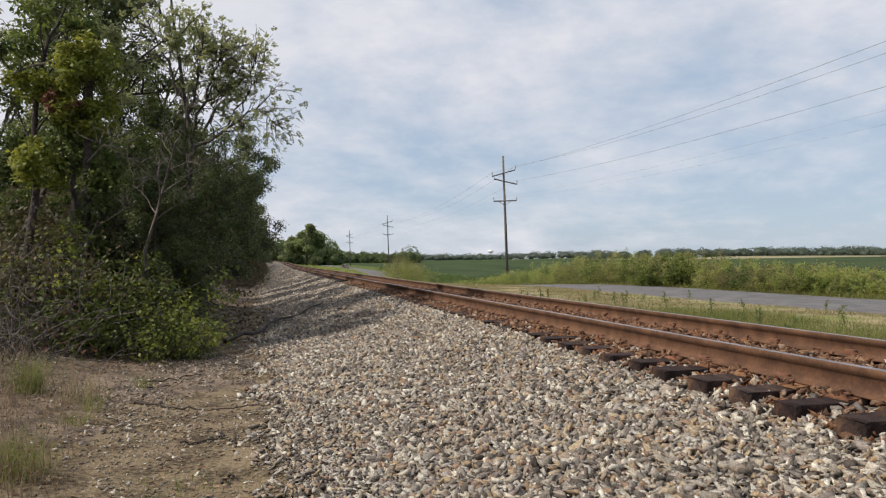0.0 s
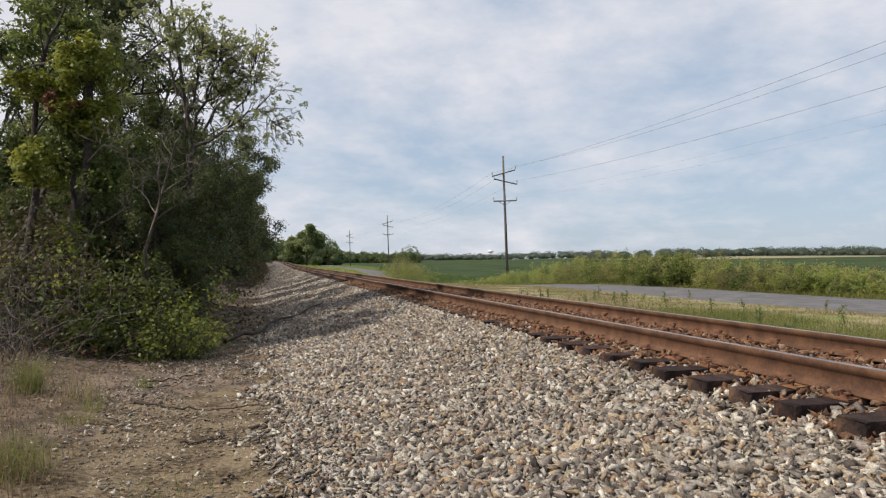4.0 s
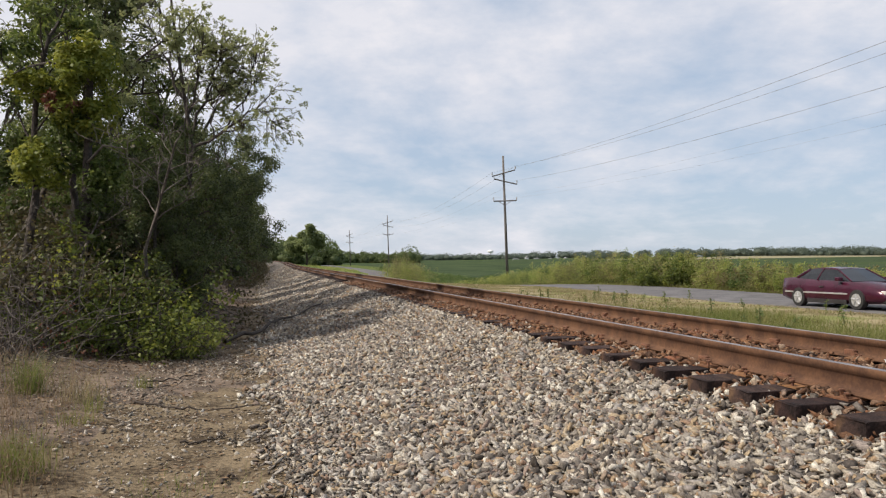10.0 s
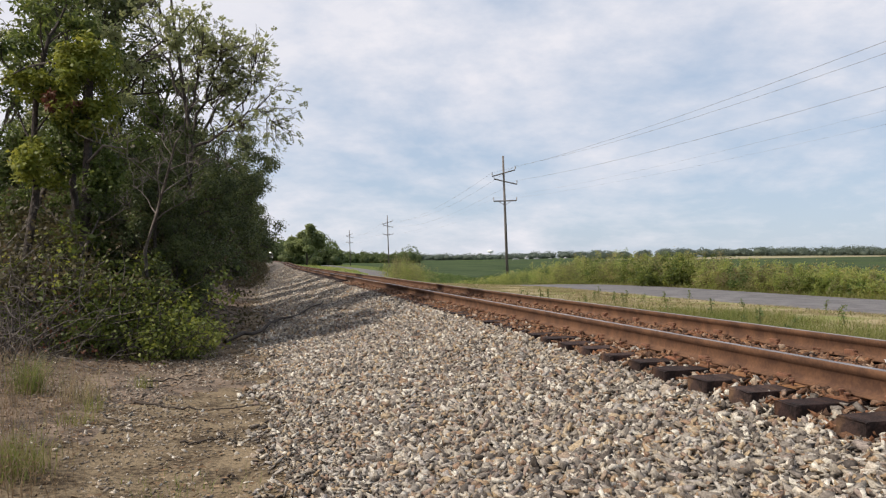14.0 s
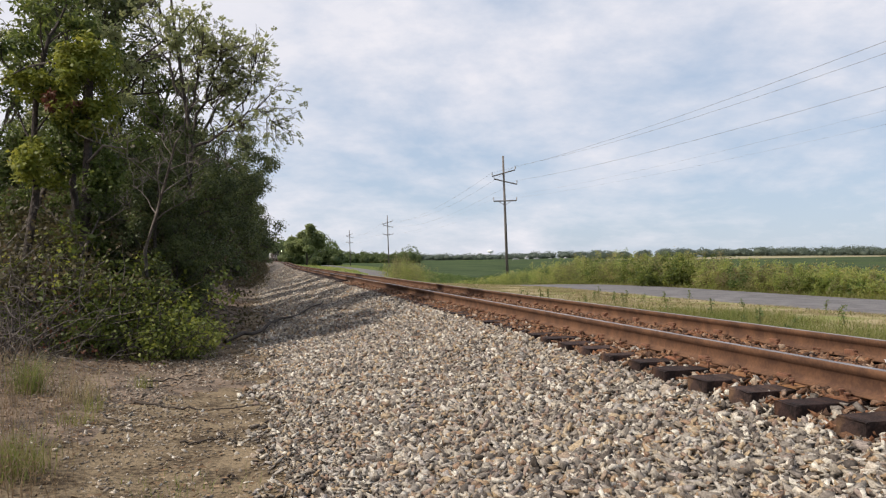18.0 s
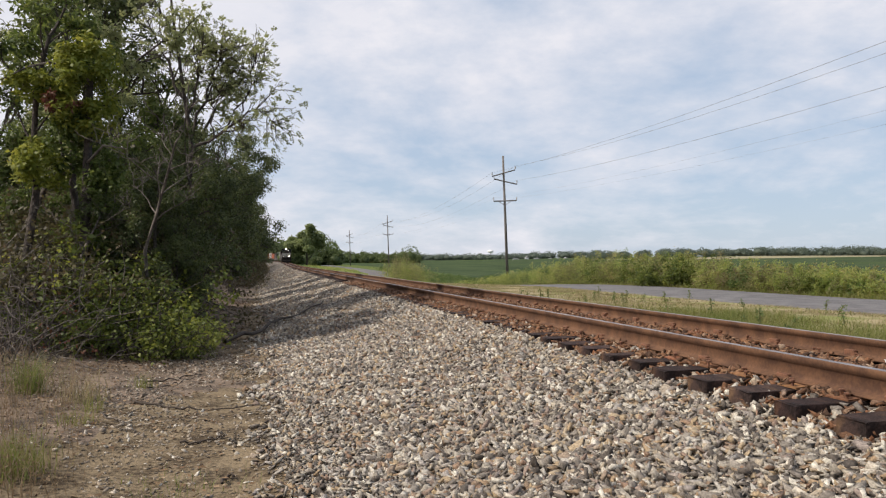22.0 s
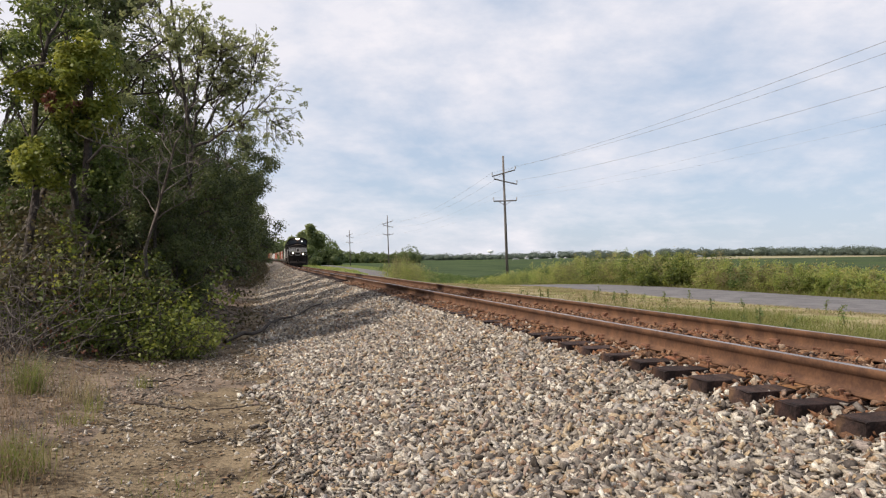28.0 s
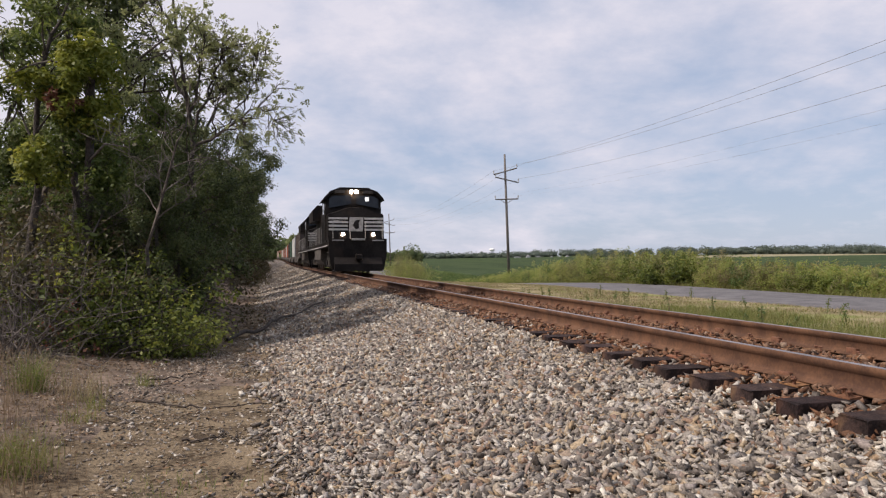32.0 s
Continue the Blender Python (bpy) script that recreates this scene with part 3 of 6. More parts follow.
def build_track():
    rng = np.random.default_rng(4)
    track = tagged(new("railway_track"), "single railway track, rusty rails on dark timber ties in ballast", "railway track")
    tagged(rail_mesh("rail", -1, track), "rusty rail with a polished running head")
    tagged(rail_mesh("rail", 1, track), "rusty rail with a polished running head")
    shapes = []
    for v in range(5):
        bm = bmesh.new()
        box(bm, -1.305, 1.305, -0.115, 0.115, -0.18, 0.0, 0.012)
        for q in bm.verts:
            q.co += Vector((rng.uniform(-0.012, 0.012), rng.uniform(-0.006, 0.006), rng.uniform(-0.006, 0.004)))
        me = bpy.data.meshes.new("tie"); bm.to_mesh(me); bm.free(); me.materials.append(M_TIE)
        shapes.append(me)
    bm = bmesh.new()
    prism(bm, [(-0.19, 0), (-0.19, 0.012), (-0.085, 0.02), (0.085, 0.02), (0.17, 0.012), (0.17, 0)], -0.098, 0.098)
    plate_me = bpy.data.meshes.new("tie_plate"); bm.to_mesh(plate_me); bm.free(); plate_me.materials.append(M_PLATE)
    bm = bmesh.new()
    box(bm, -0.008, 0.008, -0.008, 0.008, -0.02, 0.020)
    box(bm, -0.014, 0.022, -0.014, 0.014, 0.020, 0.034, 0.004)
    spike_me = bpy.data.meshes.new("spike"); bm.to_mesh(spike_me); bm.free(); spike_me.materials.append(M_SPIKE)
    bm = bmesh.new()
    box(bm, -0.055, -0.01, 0.10, 0.22, -0.035, 0.045, 0.008)
    box(bm, 0.01, 0.055, 0.10, 0.22, -0.035, 0.045, 0.008)
    anchor_me = bpy.data.meshes.new("rail_anchor"); bm.to_mesh(anchor_me); bm.free(); anchor_me.materials.append(M_SPIKE)
    far_v, far_f, base = [], [], 0
    cube = np.array([[x, y, z] for x in (-1, 1) for y in (-1, 1) for z in (-1, 0)], float)
    cf = np.array([[0, 1, 3, 2], [4, 6, 7, 5], [0, 4, 5, 1], [2, 3, 7, 6], [1, 5, 7, 3], [0, 2, 6, 4]])
    y = 4.50 - 0.4975 * 20
    even = y
    n = 0
    while y < 420:
        c, t, nrm = track_frame(y)
        turn = math.atan2(nrm.y, nrm.x) + rng.normal(0, 0.012)
        slide = rng.normal(0, 0.025)
        level = -0.204 + rng.normal(0, 0.003)
        if y < 75:
            tie = new("tie", shapes[n % 5]); tie.parent = track
            tie.matrix_local = Matrix.Translation(c + nrm * slide + Vector((0, 0, level))) @ Matrix.Rotation(turn, 4, "Z") @ Matrix.Rotation(-CANT / 1.5 * -1, 4, "Y")
            if y < 32:
                for side in (-1, 1):
                    pl = new("tie_plate", plate_me); pl.parent = tie
                    pl.matrix_local = Matrix.Translation((side * GAUGE - slide, rng.normal(0, 0.01), 0.0)) @ Matrix.Rotation(0 if side > 0 else math.pi, 4, "Z")
                    spots = [(-0.092, 0.05), (0.092, -0.05), (0.14, 0.06), (-0.15, -0.06)]
                    for a, b in spots:
                        if rng.random() < (0.85 if y < 20 else 0.5):
                            sp = new("spike", spike_me); sp.parent = tie
                            sp.matrix_local = Matrix.Translation((side * GAUGE - slide + a, b + rng.normal(0, 0.01), 0.012 + rng.uniform(0, 0.02))) @ Matrix.Rotation(rng.uniform(0, 6.2), 4, "Z")
                    if n % 2 == 0:
                        an = new("rail_anchor", anchor_me); an.parent = tie
                        an.matrix_local = Matrix.Translation((side * GAUGE - slide, 0.02, 0.02))
        else:
            R = np.array(Matrix.Rotation(turn, 3, "Z"))
            far_v.append((cube * np.array([1.305, 0.115, 0.16])) @ R.T + np.array(c) + np.array([0, 0, level]))
            far_f.append(cf + base); base += 8
        even += 0.4975
        y = even + rng.normal(0, 0.012)
        n += 1
    tagged(mesh_np("far_ties", np.concatenate(far_v), np.concatenate(far_f), M_TIE, track), kind="stuff")


build_track()


# ---------------------------------------------------------------- loose stone
def ico_shape():
    bm = bmesh.new()
    bmesh.ops.create_icosphere(bm, subdivisions=1, radius=1.0)
    bm.verts.ensure_lookup_table()
    v = np.array([q.co[:] for q in bm.verts]); f = np.array([[q.index for q in p.verts] for p in bm.faces])
    bm.free()
    return v, f


CUBE_V = np.array([[x, y, z] for x in (-1, 1) for y in (-1, 1) for z in (-1, 1)], float) * 0.72
CUBE_F = np.array([[0, 1, 3, 2], [4, 6, 7, 5], [0, 4, 5, 1], [2, 3, 7, 6], [1, 5, 7, 3], [0, 2, 6, 4]])


def stones(name, place, size, rng, fine, mat, label, jitter=0.33):
    """Broken stones strewn over places (n, 3); size: their radii (n,)."""
    bv, bf = ico_shape() if fine else (CUBE_V, CUBE_F)
    n, k = len(place), len(bv)
    v = bv[None] * (1 + rng.uniform(-jitter, jitter, (n, k, 1))) + rng.uniform(-0.40, 0.40, (n, k, 3))
    v = v * np.stack([rng.uniform(1.0, 2.1, n), rng.uniform(0.6, 1.1, n), rng.uniform(0.24, 0.56, n)], -1)[:, None, :]
    c = unit(rng.normal(0, 0.60, (n, 3)) + np.array([0, 0, 1.0])); a = unit(np.cross(c, rng.normal(size=(n, 3)))); b = np.cross(c, a)
    M = np.stack([a, b, c], 1)
    v = np.einsum("nki,nij->nkj", v, M) * size[:, None, None] + place[:, None, :]
    f = (bf[None] + (np.arange(n) * k)[:, None, None]).reshape(-1, bf.shape[1])
    return tagged(mesh_np(name, v, f, mat), label, "gravel", kind="stuff")


def build_ballast():
    rng = np.random.default_rng(11)

    def strew(y0, y1, l0, l1, per):
        n = int((y1 - y0) * (l1 - l0) * per)
        y = rng.uniform(y0, y1, n); L = rng.uniform(l0, l1, n)
        return track_x(y) + L, y, L

    def track_l(x, y):
        return x - track_x(y)

    def on_ties(y, L):
        ph = ((y - 4.50 + 0.24 * (L + 0.0) * 1.0) / 0.4975) % 1.0
        return (np.abs(L) < 1.34) & ((ph < 0.27) | (ph > 0.73))

    x1, y1, l1 = strew(1.2, 7.5, -6.2, -1.15, 2500)
    e = -4.50 + 0.25 * wob(x1 * 1.2, y1 * 1.2) + 0.14 * wob(x1 * 3.1, y1 * 3.1) - np.abs(rng.normal(0, 0.20, len(y1))) + 0.20
    keep = l1 > e
    x1, y1 = x1[keep], y1[keep]
    on = on_ties(y1, track_l(x1, y1))
    x1, y1 = x1[~on], y1[~on]
    size = 0.013 + 0.022 * rng.random(len(x1)) ** 1.4
    size = size * np.where(track_l(x1, y1) < -3.9, 0.78, 1.0)
    z = ground_z(x1, y1) + rng.uniform(-0.014, 0.045, len(x1))
    stones("ballast_gravel", np.stack([x1, y1, z], -1), size, rng, False, M_STONE, "coarse crushed grey and tan ballast stones on the bank")
    X, Y, S = [], [], []
    for a, b, per, s0, s1 in ((7.5, 14, 1300, 0.015, 0.036), (14, 24, 560, 0.022, 0.046), (24, 46, 360, 0.024, 0.044), (46, 80, 150, 0.032, 0.052), (80, 170, 40, 0.045, 0.07), (-7, 1.2, 1000, 0.017, 0.037)):
        x, y, L = strew(a, b, -6.9, -1.28, per)
        e = 0.25 - toe_l(y) + 0.3 * wob(x * 1.2, y * 1.2) - np.abs(rng.normal(0, 0.22, len(y))) + 0.08
        k = L > e
        k &= ~on_ties(y, L)
        X.append(x[k]); Y.append(y[k]); S.append(rng.uniform(s0, s1, k.sum()))
    x, y, L = strew(2, 40, 1.28, 3.9, 160)
    X.append(x); Y.append(y); S.append(rng.uniform(0.02, 0.042, len(y)))
    X, Y, S = np.concatenate(X), np.concatenate(Y), np.concatenate(S)
    Z = ground_z(X, Y) + rng.uniform(-0.012, 0.034, len(X))
    stones("ballast_gravel", np.stack([X, Y, Z], -1), S, rng, False, M_STONE, "coarse crushed ballast stones along the track")
    # rust-stained stone between and beside the rails
    x, y, L = strew(-7.0, 34, -1.3, 1.3, 860)
    k = ~on_ties(y, L) | (rng.random(len(y)) < 0.10)
    k &= np.abs(np.abs(L / 1.028) - 0.7525) > 0.06
    x, y, L = x[k], y[k], L[k]
    stones("crib_gravel", np.stack([x, y, ground_z(x, y) + 0.026 + np.where(np.abs(L) < 0.95, rng.uniform(0.0, 0.032, len(x)), rng.uniform(-0.01, 0.02, len(x)))], -1), rng.uniform(0.015, 0.034, len(x)), rng, False, M_STONE_RUST, "rust-stained ballast stones between the ties")
    # stone packed level with the tie tops outside the near rail
    x, y, L = strew(2.5, 34, -1.34, -0.84, 520)
    k = ~on_ties(y, L) & (rng.random(len(y)) < np.clip((y - 3.5) / 4, 0.25, 1))
    x, y, L = x[k], y[k], L[k]
    z = rail_z(y) - 0.20 - 0.10 * np.clip((-L - 1.05) / 0.3, 0, 1) - rng.uniform(0, 0.05, len(x))
    half = rng.random(len(x)) < np.clip((9.0 - y) / 5, 0.12, 0.6)
    for pick, mat, lab in ((half, M_STONE, "grey and tan ballast stones packed between tie ends"), (~half, M_STONE_RUST, "rust-stained stones packed between tie ends")):
        stones("crib_gravel", np.stack([x, y, z], -1)[pick], rng.uniform(0.018, 0.036, pick.sum()), rng, False, mat, lab)
    # a few clean white stones lying by the rail
    y = np.array([7.1, 7.9, 8.6, 9.8, 6.4, 11.2, 12.6, 5.9]); L = np.array([-0.55, -0.60, -0.5, -0.6, -0.45, -0.5, -0.55, 0.4])
    x = track_x(y) + L
    stones("white_stones", np.stack([x, y, rail_z(y) - 0.15], -1), np.full(8, 0.06), rng, False, M_WHITESTONE, "clean white stones lying between the rails")
    # pebbles on the dirt beside the bank
    n = 46000
    y = rng.uniform(2.5, 15, n); L = -4.3 - 6.2 * rng.random(n) ** 1.5
    keep = rng.random(n) < np.clip(0.45 + 0.7 * wob(y * 0.9 + L, L * 1.3), 0.08, 1)
    y, L = y[keep], L[keep]
    x = track_x(y) + L
    s = 0.004 + 0.015 * rng.random(len(x)) ** 2.0; s = s * np.where(rng.random(len(x)) < 0.03, 1.8, 1)
    stones("pebbles", np.stack([x, y, ground_z(x, y) + 0.03 * wob(x, y) * np.clip((np.abs(L) - 4.5), 0, 1) + s * 0.25], -1), s, rng, False, M_PEBBLE, "scattered pebbles and stone chips on bare dirt")


build_ballast()


def build_litter():
    """Fallen leaves on the dirt and under the trees."""
    rng = np.random.default_rng(15)
    n = 44000
    y = rng.uniform(4.5, 34, n); L = rng.uniform(-13, -4.3, n)
    k = rng.random(n) < np.clip(0.15 + 0.25 * (-L - 4.6) + 0.4 * np.clip((y - 9) / 4, 0, 1) + 0.35 * wob(y * 1.1, L * 1.4), 0.02, 1)
    y, L = y[k], L[k]
    x = track_x(y) + L
    z = ground_z(x, y) + 0.035 * np.abs(wob(x, y)) + 0.008
    v, f = leaf_quads(np.stack([x, y, z], -1), 0.06, 0.035, rng)
    v[:, 2] = np.repeat(z, 4) + (v[:, 2] - np.repeat(z, 4)) * 0.35
    tagged(mesh_np("leaf_litter", v, f, M_LITTERLEAF), "dry brown fallen leaves on bare dirt", "leaf litter", kind="stuff")


build_litter()


# ---------------------------------------------------------------- trees and bushes
def grow(rng, height, spread, trunk_r, levels=3, lean=(0, 0), fork=0.35, kids=(7, 5, 4), up=0.45):
    """Trunk and limbs of a tree as tubes, and the twig ends that carry leaves."""
    paths, radii, ends = [], [], []

    def limb(p, d, length, r, level):
        k = 7 if level == 0 else 5
        pts, q, dd = [p], p.copy(), d.copy()
        for _ in range(k - 1):
            dd = unit(dd + rng.normal(0, 0.10 + 0.06 * level, 3) + np.array([0, 0, 0.04 * up * level]))
            q = q + dd * length / (k - 1)
            pts.append(q.copy())
        pts = np.array(pts)
        tip = 0.35 if level == 0 else 0.25
        paths.append(pts); radii.append(np.linspace(r, r * tip, k))
        if level >= levels:
            for s in (0.45, 0.75, 1.0):
                i = s * (k - 1); a = int(min(k - 2, i)); ends.append(pts[a] + (pts[a + 1] - pts[a]) * (i - a))
            return
        m = kids[min(level, len(kids) - 1)]
        for c in range(m):
            s = fork + (1 - fork) * (c + rng.uniform(0.1, 0.9)) / m if level == 0 else rng.uniform(0.35, 1.0)
            i = s * (k - 1); a = int(min(k - 2, i)); start = pts[a] + (pts[a + 1] - pts[a]) * (i - a)
            az = rng.uniform(0, 2 * np.pi) if level else c * 2.4 + rng.uniform(-0.5, 0.5)
            out = np.array([np.cos(az), np.sin(az), 0.0])
            nd = unit(out * rng.uniform(0.7, 1.1) + dd * 0.35 + np.array([0, 0, up * rng.uniform(0.4, 1.3)]))
            if level:
                nd = unit(nd * 0.8 + d * 0.7 + rng.normal(0, 0.25, 3))
            ln = (spread if level == 0 else length * 0.55) * rng.uniform(0.65, 1.1) * (1.0 if level else (1.15 - 0.55 * s))
            limb(start, nd, ln, r * (1 - 0.62 * s) * 0.55 if level == 0 else r * 0.5, level + 1)
        if level == 0:
            limb(pts[-1], unit(dd + rng.normal(0, 0.2, 3)), spread * 0.7, r * 0.35, 1)

    limb(np.zeros(3) - np.array([0, 0, 0.15]), unit(np.array([lean[0], lean[1], 1.0])), height * 0.78, trunk_r, 0)
    return paths, radii, np.array(ends)


def tree_thing(name, label, rng, height, spread, trunk_r, leaf_mat, leaf_len, leaf_wid, per_end, clump, levels=3, lean=(0, 0), fork=0.35, kids=(7, 5, 4),
               droop=0.4, up=0.45, low=0, twig_min=0.0, bark=None, cat="tree"):
    top = tagged(new(name), label, cat)
    paths, radii, ends = grow(rng, height, spread, trunk_r, levels, lean, fork, kids, up)
    v, f = tubes(paths[:1], radii[:1], 8)
    mesh_np("trunk", v, f, bark or M_BARK, top, smooth=True)
    keep = [i for i in range(1, len(paths)) if radii[i][0] > twig_min]
    if keep:
        v, f = tubes([paths[i] for i in keep], [np.maximum(radii[i], 0.004) for i in keep], 4)
        tagged(mesh_np("branchwork", v, f, bark or M_BARK, top), kind="stuff")
    v, f = clump_leaves(ends, clump * rng.uniform(0.6, 1.35, len(ends)), per_end, leaf_len, leaf_wid, rng, droop=droop)
    mesh_np("crown", v, f, leaf_mat, top)
    return top


def bush_thing(name, label, rng, radius, height, leaf_mat, n_leaf, leaf_len, leaf_wid, stems=16, wood=None, cat="bush"):
    top = tagged(new(name), label, cat)
    paths, radii, ends = [], [], []
    for _ in range(stems):
        az = rng.uniform(0, 6.28)
        d = unit(np.array([np.cos(az) * rng.uniform(0.15, 1), np.sin(az) * rng.uniform(0.15, 1), rng.uniform(0.5, 1.2)]))
        p = np.array([np.cos(az), np.sin(az), 0]) * rng.uniform(0, 0.5) * radius; p[2] = -0.1
        pts = [p.copy()]
        for _ in range(6):
            d = unit(d + rng.normal(0, 0.22, 3) + np.array([0, 0, -0.07]))
            p = p + d * height * rng.uniform(0.12, 0.24); pts.append(p.copy())
        paths.append(np.array(pts)); radii.append(np.linspace(0.011, 0.003, 7) * rng.uniform(0.6, 1.5)); ends += pts[2:]
        for _ in range(3):
            q = pts[rng.integers(2, 6)].copy(); dd = unit(rng.normal(size=3)); br = [q.copy()]
            for _ in range(4):
                dd = unit(dd + rng.normal(0, 0.3, 3)); q = q + dd * height * 0.1; br.append(q.copy())
            paths.append(np.array(br)); radii.append(np.linspace(0.006, 0.002, 5)); ends += br[1:]
    v, f = tubes(paths, radii, 4)
    tagged(mesh_np("stemwork", v, f, wood or M_BARK, top), kind="stuff")
    ends = np.array(ends)
    ends = ends[ends[:, 2] > 0.02]
    if n_leaf:
        c = ends[rng.integers(0, len(ends), n_leaf // 12)] + rng.normal(0, 1, (n_leaf // 12, 3)) * radius * 0.08
        c[:, 2] = np.maximum(c[:, 2], 0.06)
        v, f = clump_leaves(c, radius * rng.uniform(0.10, 0.28, len(c)), 12, leaf_len, leaf_wid, rng)
        tagged(mesh_np("foliage_mass", v, f, leaf_mat, top), kind="stuff")
    return top


def stand(ob, x, y, turn=0.0, sink=0.05, size=1.0):
    ob.matrix_basis = Matrix.Translation((x, y, float(ground_z(x, y)) - sink)) @ Matrix.Rotation(radians(turn), 4, "Z") @ Matrix.Scale(size, 4)
    return ob


def again(ob, x, y, turn=0.0, sink=0.05, size=1.0):
    c = copy_thing(ob, Matrix())
    c.matrix_basis = Matrix.Translation((x, y, float(ground_z(x, y)) - sink)) @ Matrix.Rotation(radians(turn), 4, "Z") @ Matrix.Scale(size, 4)
    return c


def at_px(px, y):
    """x at depth y on the sight line through column px."""
    return (px - 784) / 1314.0 * y


rg = np.random.default_rng(21)
DARK = "dense dark-green broadleaf tree at the wood's edge beside the track"
# airy tree at the edge of the wood: limbs that fan out over the bank
def fan_tree(name, label, rng, trunk, limbs, leaf_mat, leaf, width, per_end, sprays=9, cat="tree"):
    """A tree with given trunk and limbs (x, z in its own space); twigs and leaf rosettes grow along them."""
    t = tagged(new(name), label, cat)
    tr = np.array([[x, 0.05 * i, z] for i, (x, z) in enumerate(trunk)], float)
    v, fc = tubes([tr], [np.linspace(0.075, 0.02, len(tr))], 8)
    mesh_np("trunk", v, fc, M_BARK, t, smooth=True)
    g = np.linspace(0, len(tr) - 1, 60)
    trunk_fine = np.stack([np.interp(g, np.arange(len(tr)), tr[:, k]) for k in range(3)], -1)
    paths, radii, ends, limb_fine = [], [], [], []
    for row in limbs:
        dy = rng.uniform(-0.40, 0.40)
        p = np.array([[x * 0.93, dy * i, z] for i, (x, z) in enumerate(row)], float)
        old = np.concatenate(paths[:1] + [trunk_fine] + limb_fine)
        near = old[np.argmin(np.hypot(old[:, 0] - p[0, 0], old[:, 2] - p[0, 2]))]
        p[:, 1] += near[1]; p[0] = near
        g = np.linspace(0, len(p) - 1, 9)
        p = np.stack([np.interp(g, np.arange(len(p)), p[:, k]) for k in range(3)], -1)
        p[1:] += rng.normal(0, 0.035, p[1:].shape)
        thick = 0.042 if np.abs(trunk_fine - p[0]).sum(-1).min() < 0.02 else 0.022
        limb_fine.append(p)
        paths.append(p); radii.append(np.linspace(thick, 0.009, 9))
        for _ in range(sprays):
            i = rng.integers(3, 9)
            d = unit(unit(p[min(i, 8)] - p[i - 2]) * 0.7 + rng.normal(0, 0.62, 3) + np.array([0, 0, 0.10]))
            q = p[i].copy(); br = [q.copy()]
            ln = rng.uniform(0.30, 0.66)
            for _ in range(4):
                d = unit(d + rng.normal(0, 0.16, 3)); q = q + d * ln / 4; br.append(q.copy())
            br = np.array(br); paths.append(br); radii.append(np.linspace(0.012, 0.005, 5)); ends += [br[2], br[4]]
            for _ in range(4):
                s = br[rng.integers(1, 5)]; e = s + unit(d + rng.normal(0, 0.8, 3)) * rng.uniform(0.12, 0.30)
                paths.append(np.array([s, (s + e) / 2 + rng.normal(0, 0.02, 3), e])); radii.append(np.array([0.006, 0.005, 0.004])); ends.append(e)
    v, fc = tubes(paths, radii, 4)
    tagged(mesh_np("branchwork", v, fc, M_BARK, t), kind="stuff")
    e = np.array(ends)
    c = np.repeat(e, per_end, 0) + rng.normal(0, 0.03, (len(e) * per_end, 3))
    outward = unit(c - np.array([0.2, 0.0, 4.6])) * 0.7
    v, fc = pinnate_leaves(c, outward, leaf, rng)
    mesh_np("crown", v, fc, leaf_mat, t)
    return t


airy = fan_tree("airy_tree", "slender tree with open light-green foliage and limbs leaning over the bank", np.random.default_rng(4),
                [(0, -0.1), (0.06, 2.2), (0.09, 4.3), (-0.13, 5.7), (-0.36, 7.1), (-0.5, 8.2)],
                [[(0.09, 4.2), (0.48, 4.4), (1.06, 4.95), (1.45, 5.28), (1.80, 5.8)], [(0.12, 4.35), (0.35, 5.2), (0.58, 5.9), (0.78, 6.4)],
                 [(0.48, 4.4), (1.05, 4.6), (1.4, 4.7), (1.55, 4.65)], [(0.03, 4.95), (0.2, 5.8), (0.15, 6.6)], [(-0.04, 5.3), (-0.49, 6.1), (-0.88, 6.9)],
                 [(1.45, 5.28), (1.65, 5.2), (1.75, 5.0)], [(0.87, 4.76), (1.3, 5.7), (1.58, 6.4)], [(-0.3, 6.8), (-0.8, 7.5), (-1.2, 8.2)],
                 [(1.06, 4.95), (1.4, 5.8), (1.5, 6.25)], [(0.4, 5.3), (0.9, 5.75), (1.2, 6.2)], [(0.35, 5.2), (0.75, 5.9), (1.0, 6.45)], [(0.58, 5.9), (0.9, 6.3), (1.08, 6.45)], [(0.48, 4.6), (0.6, 5.2), (0.8, 5.7)], [(0.2, 5.8), (0.42, 6.3), (0.5, 6.55)]],
                M_LEAF_B, 0.185, 0.044, 1, sprays=13)
stand(airy, at_px(328, 17.0), 17.0, 0)
# dark full trees
dark_a = tree_thing("broadleaf_tree", DARK, rg, 8.5, 2.6, 0.16, M_LEAF_DEEP, 0.125, 0.07, 24, 0.42, levels=3, fork=0.20, kids=(13, 5, 3), droop=0.5, up=0.3, twig_min=0.012)
stand(dark_a, at_px(372, 33), 33, 10, size=0.84)
dark_b = tree_thing("broadleaf_tree", DARK, rg, 9.5, 3.0, 0.18, M_LEAF_DEEP, 0.14, 0.08, 22, 0.45, levels=3, fork=0.18, kids=(14, 5, 3), droop=0.5, up=0.35, twig_min=0.012)
stand(dark_b, at_px(411, 42), 42, 70, size=1.0)
tall = tree_thing("tall_tree", "tall broadleaf tree with a bare lower trunk in the wood", rg, 12.0, 2.6, 0.17, M_LEAF_DEEP, 0.13, 0.07, 18, 0.32, levels=3, fork=0.56, kids=(14, 5, 3), droop=0.5, up=0.4, twig_min=0.01)
stand(tall, at_px(150, 20), 20, 0)
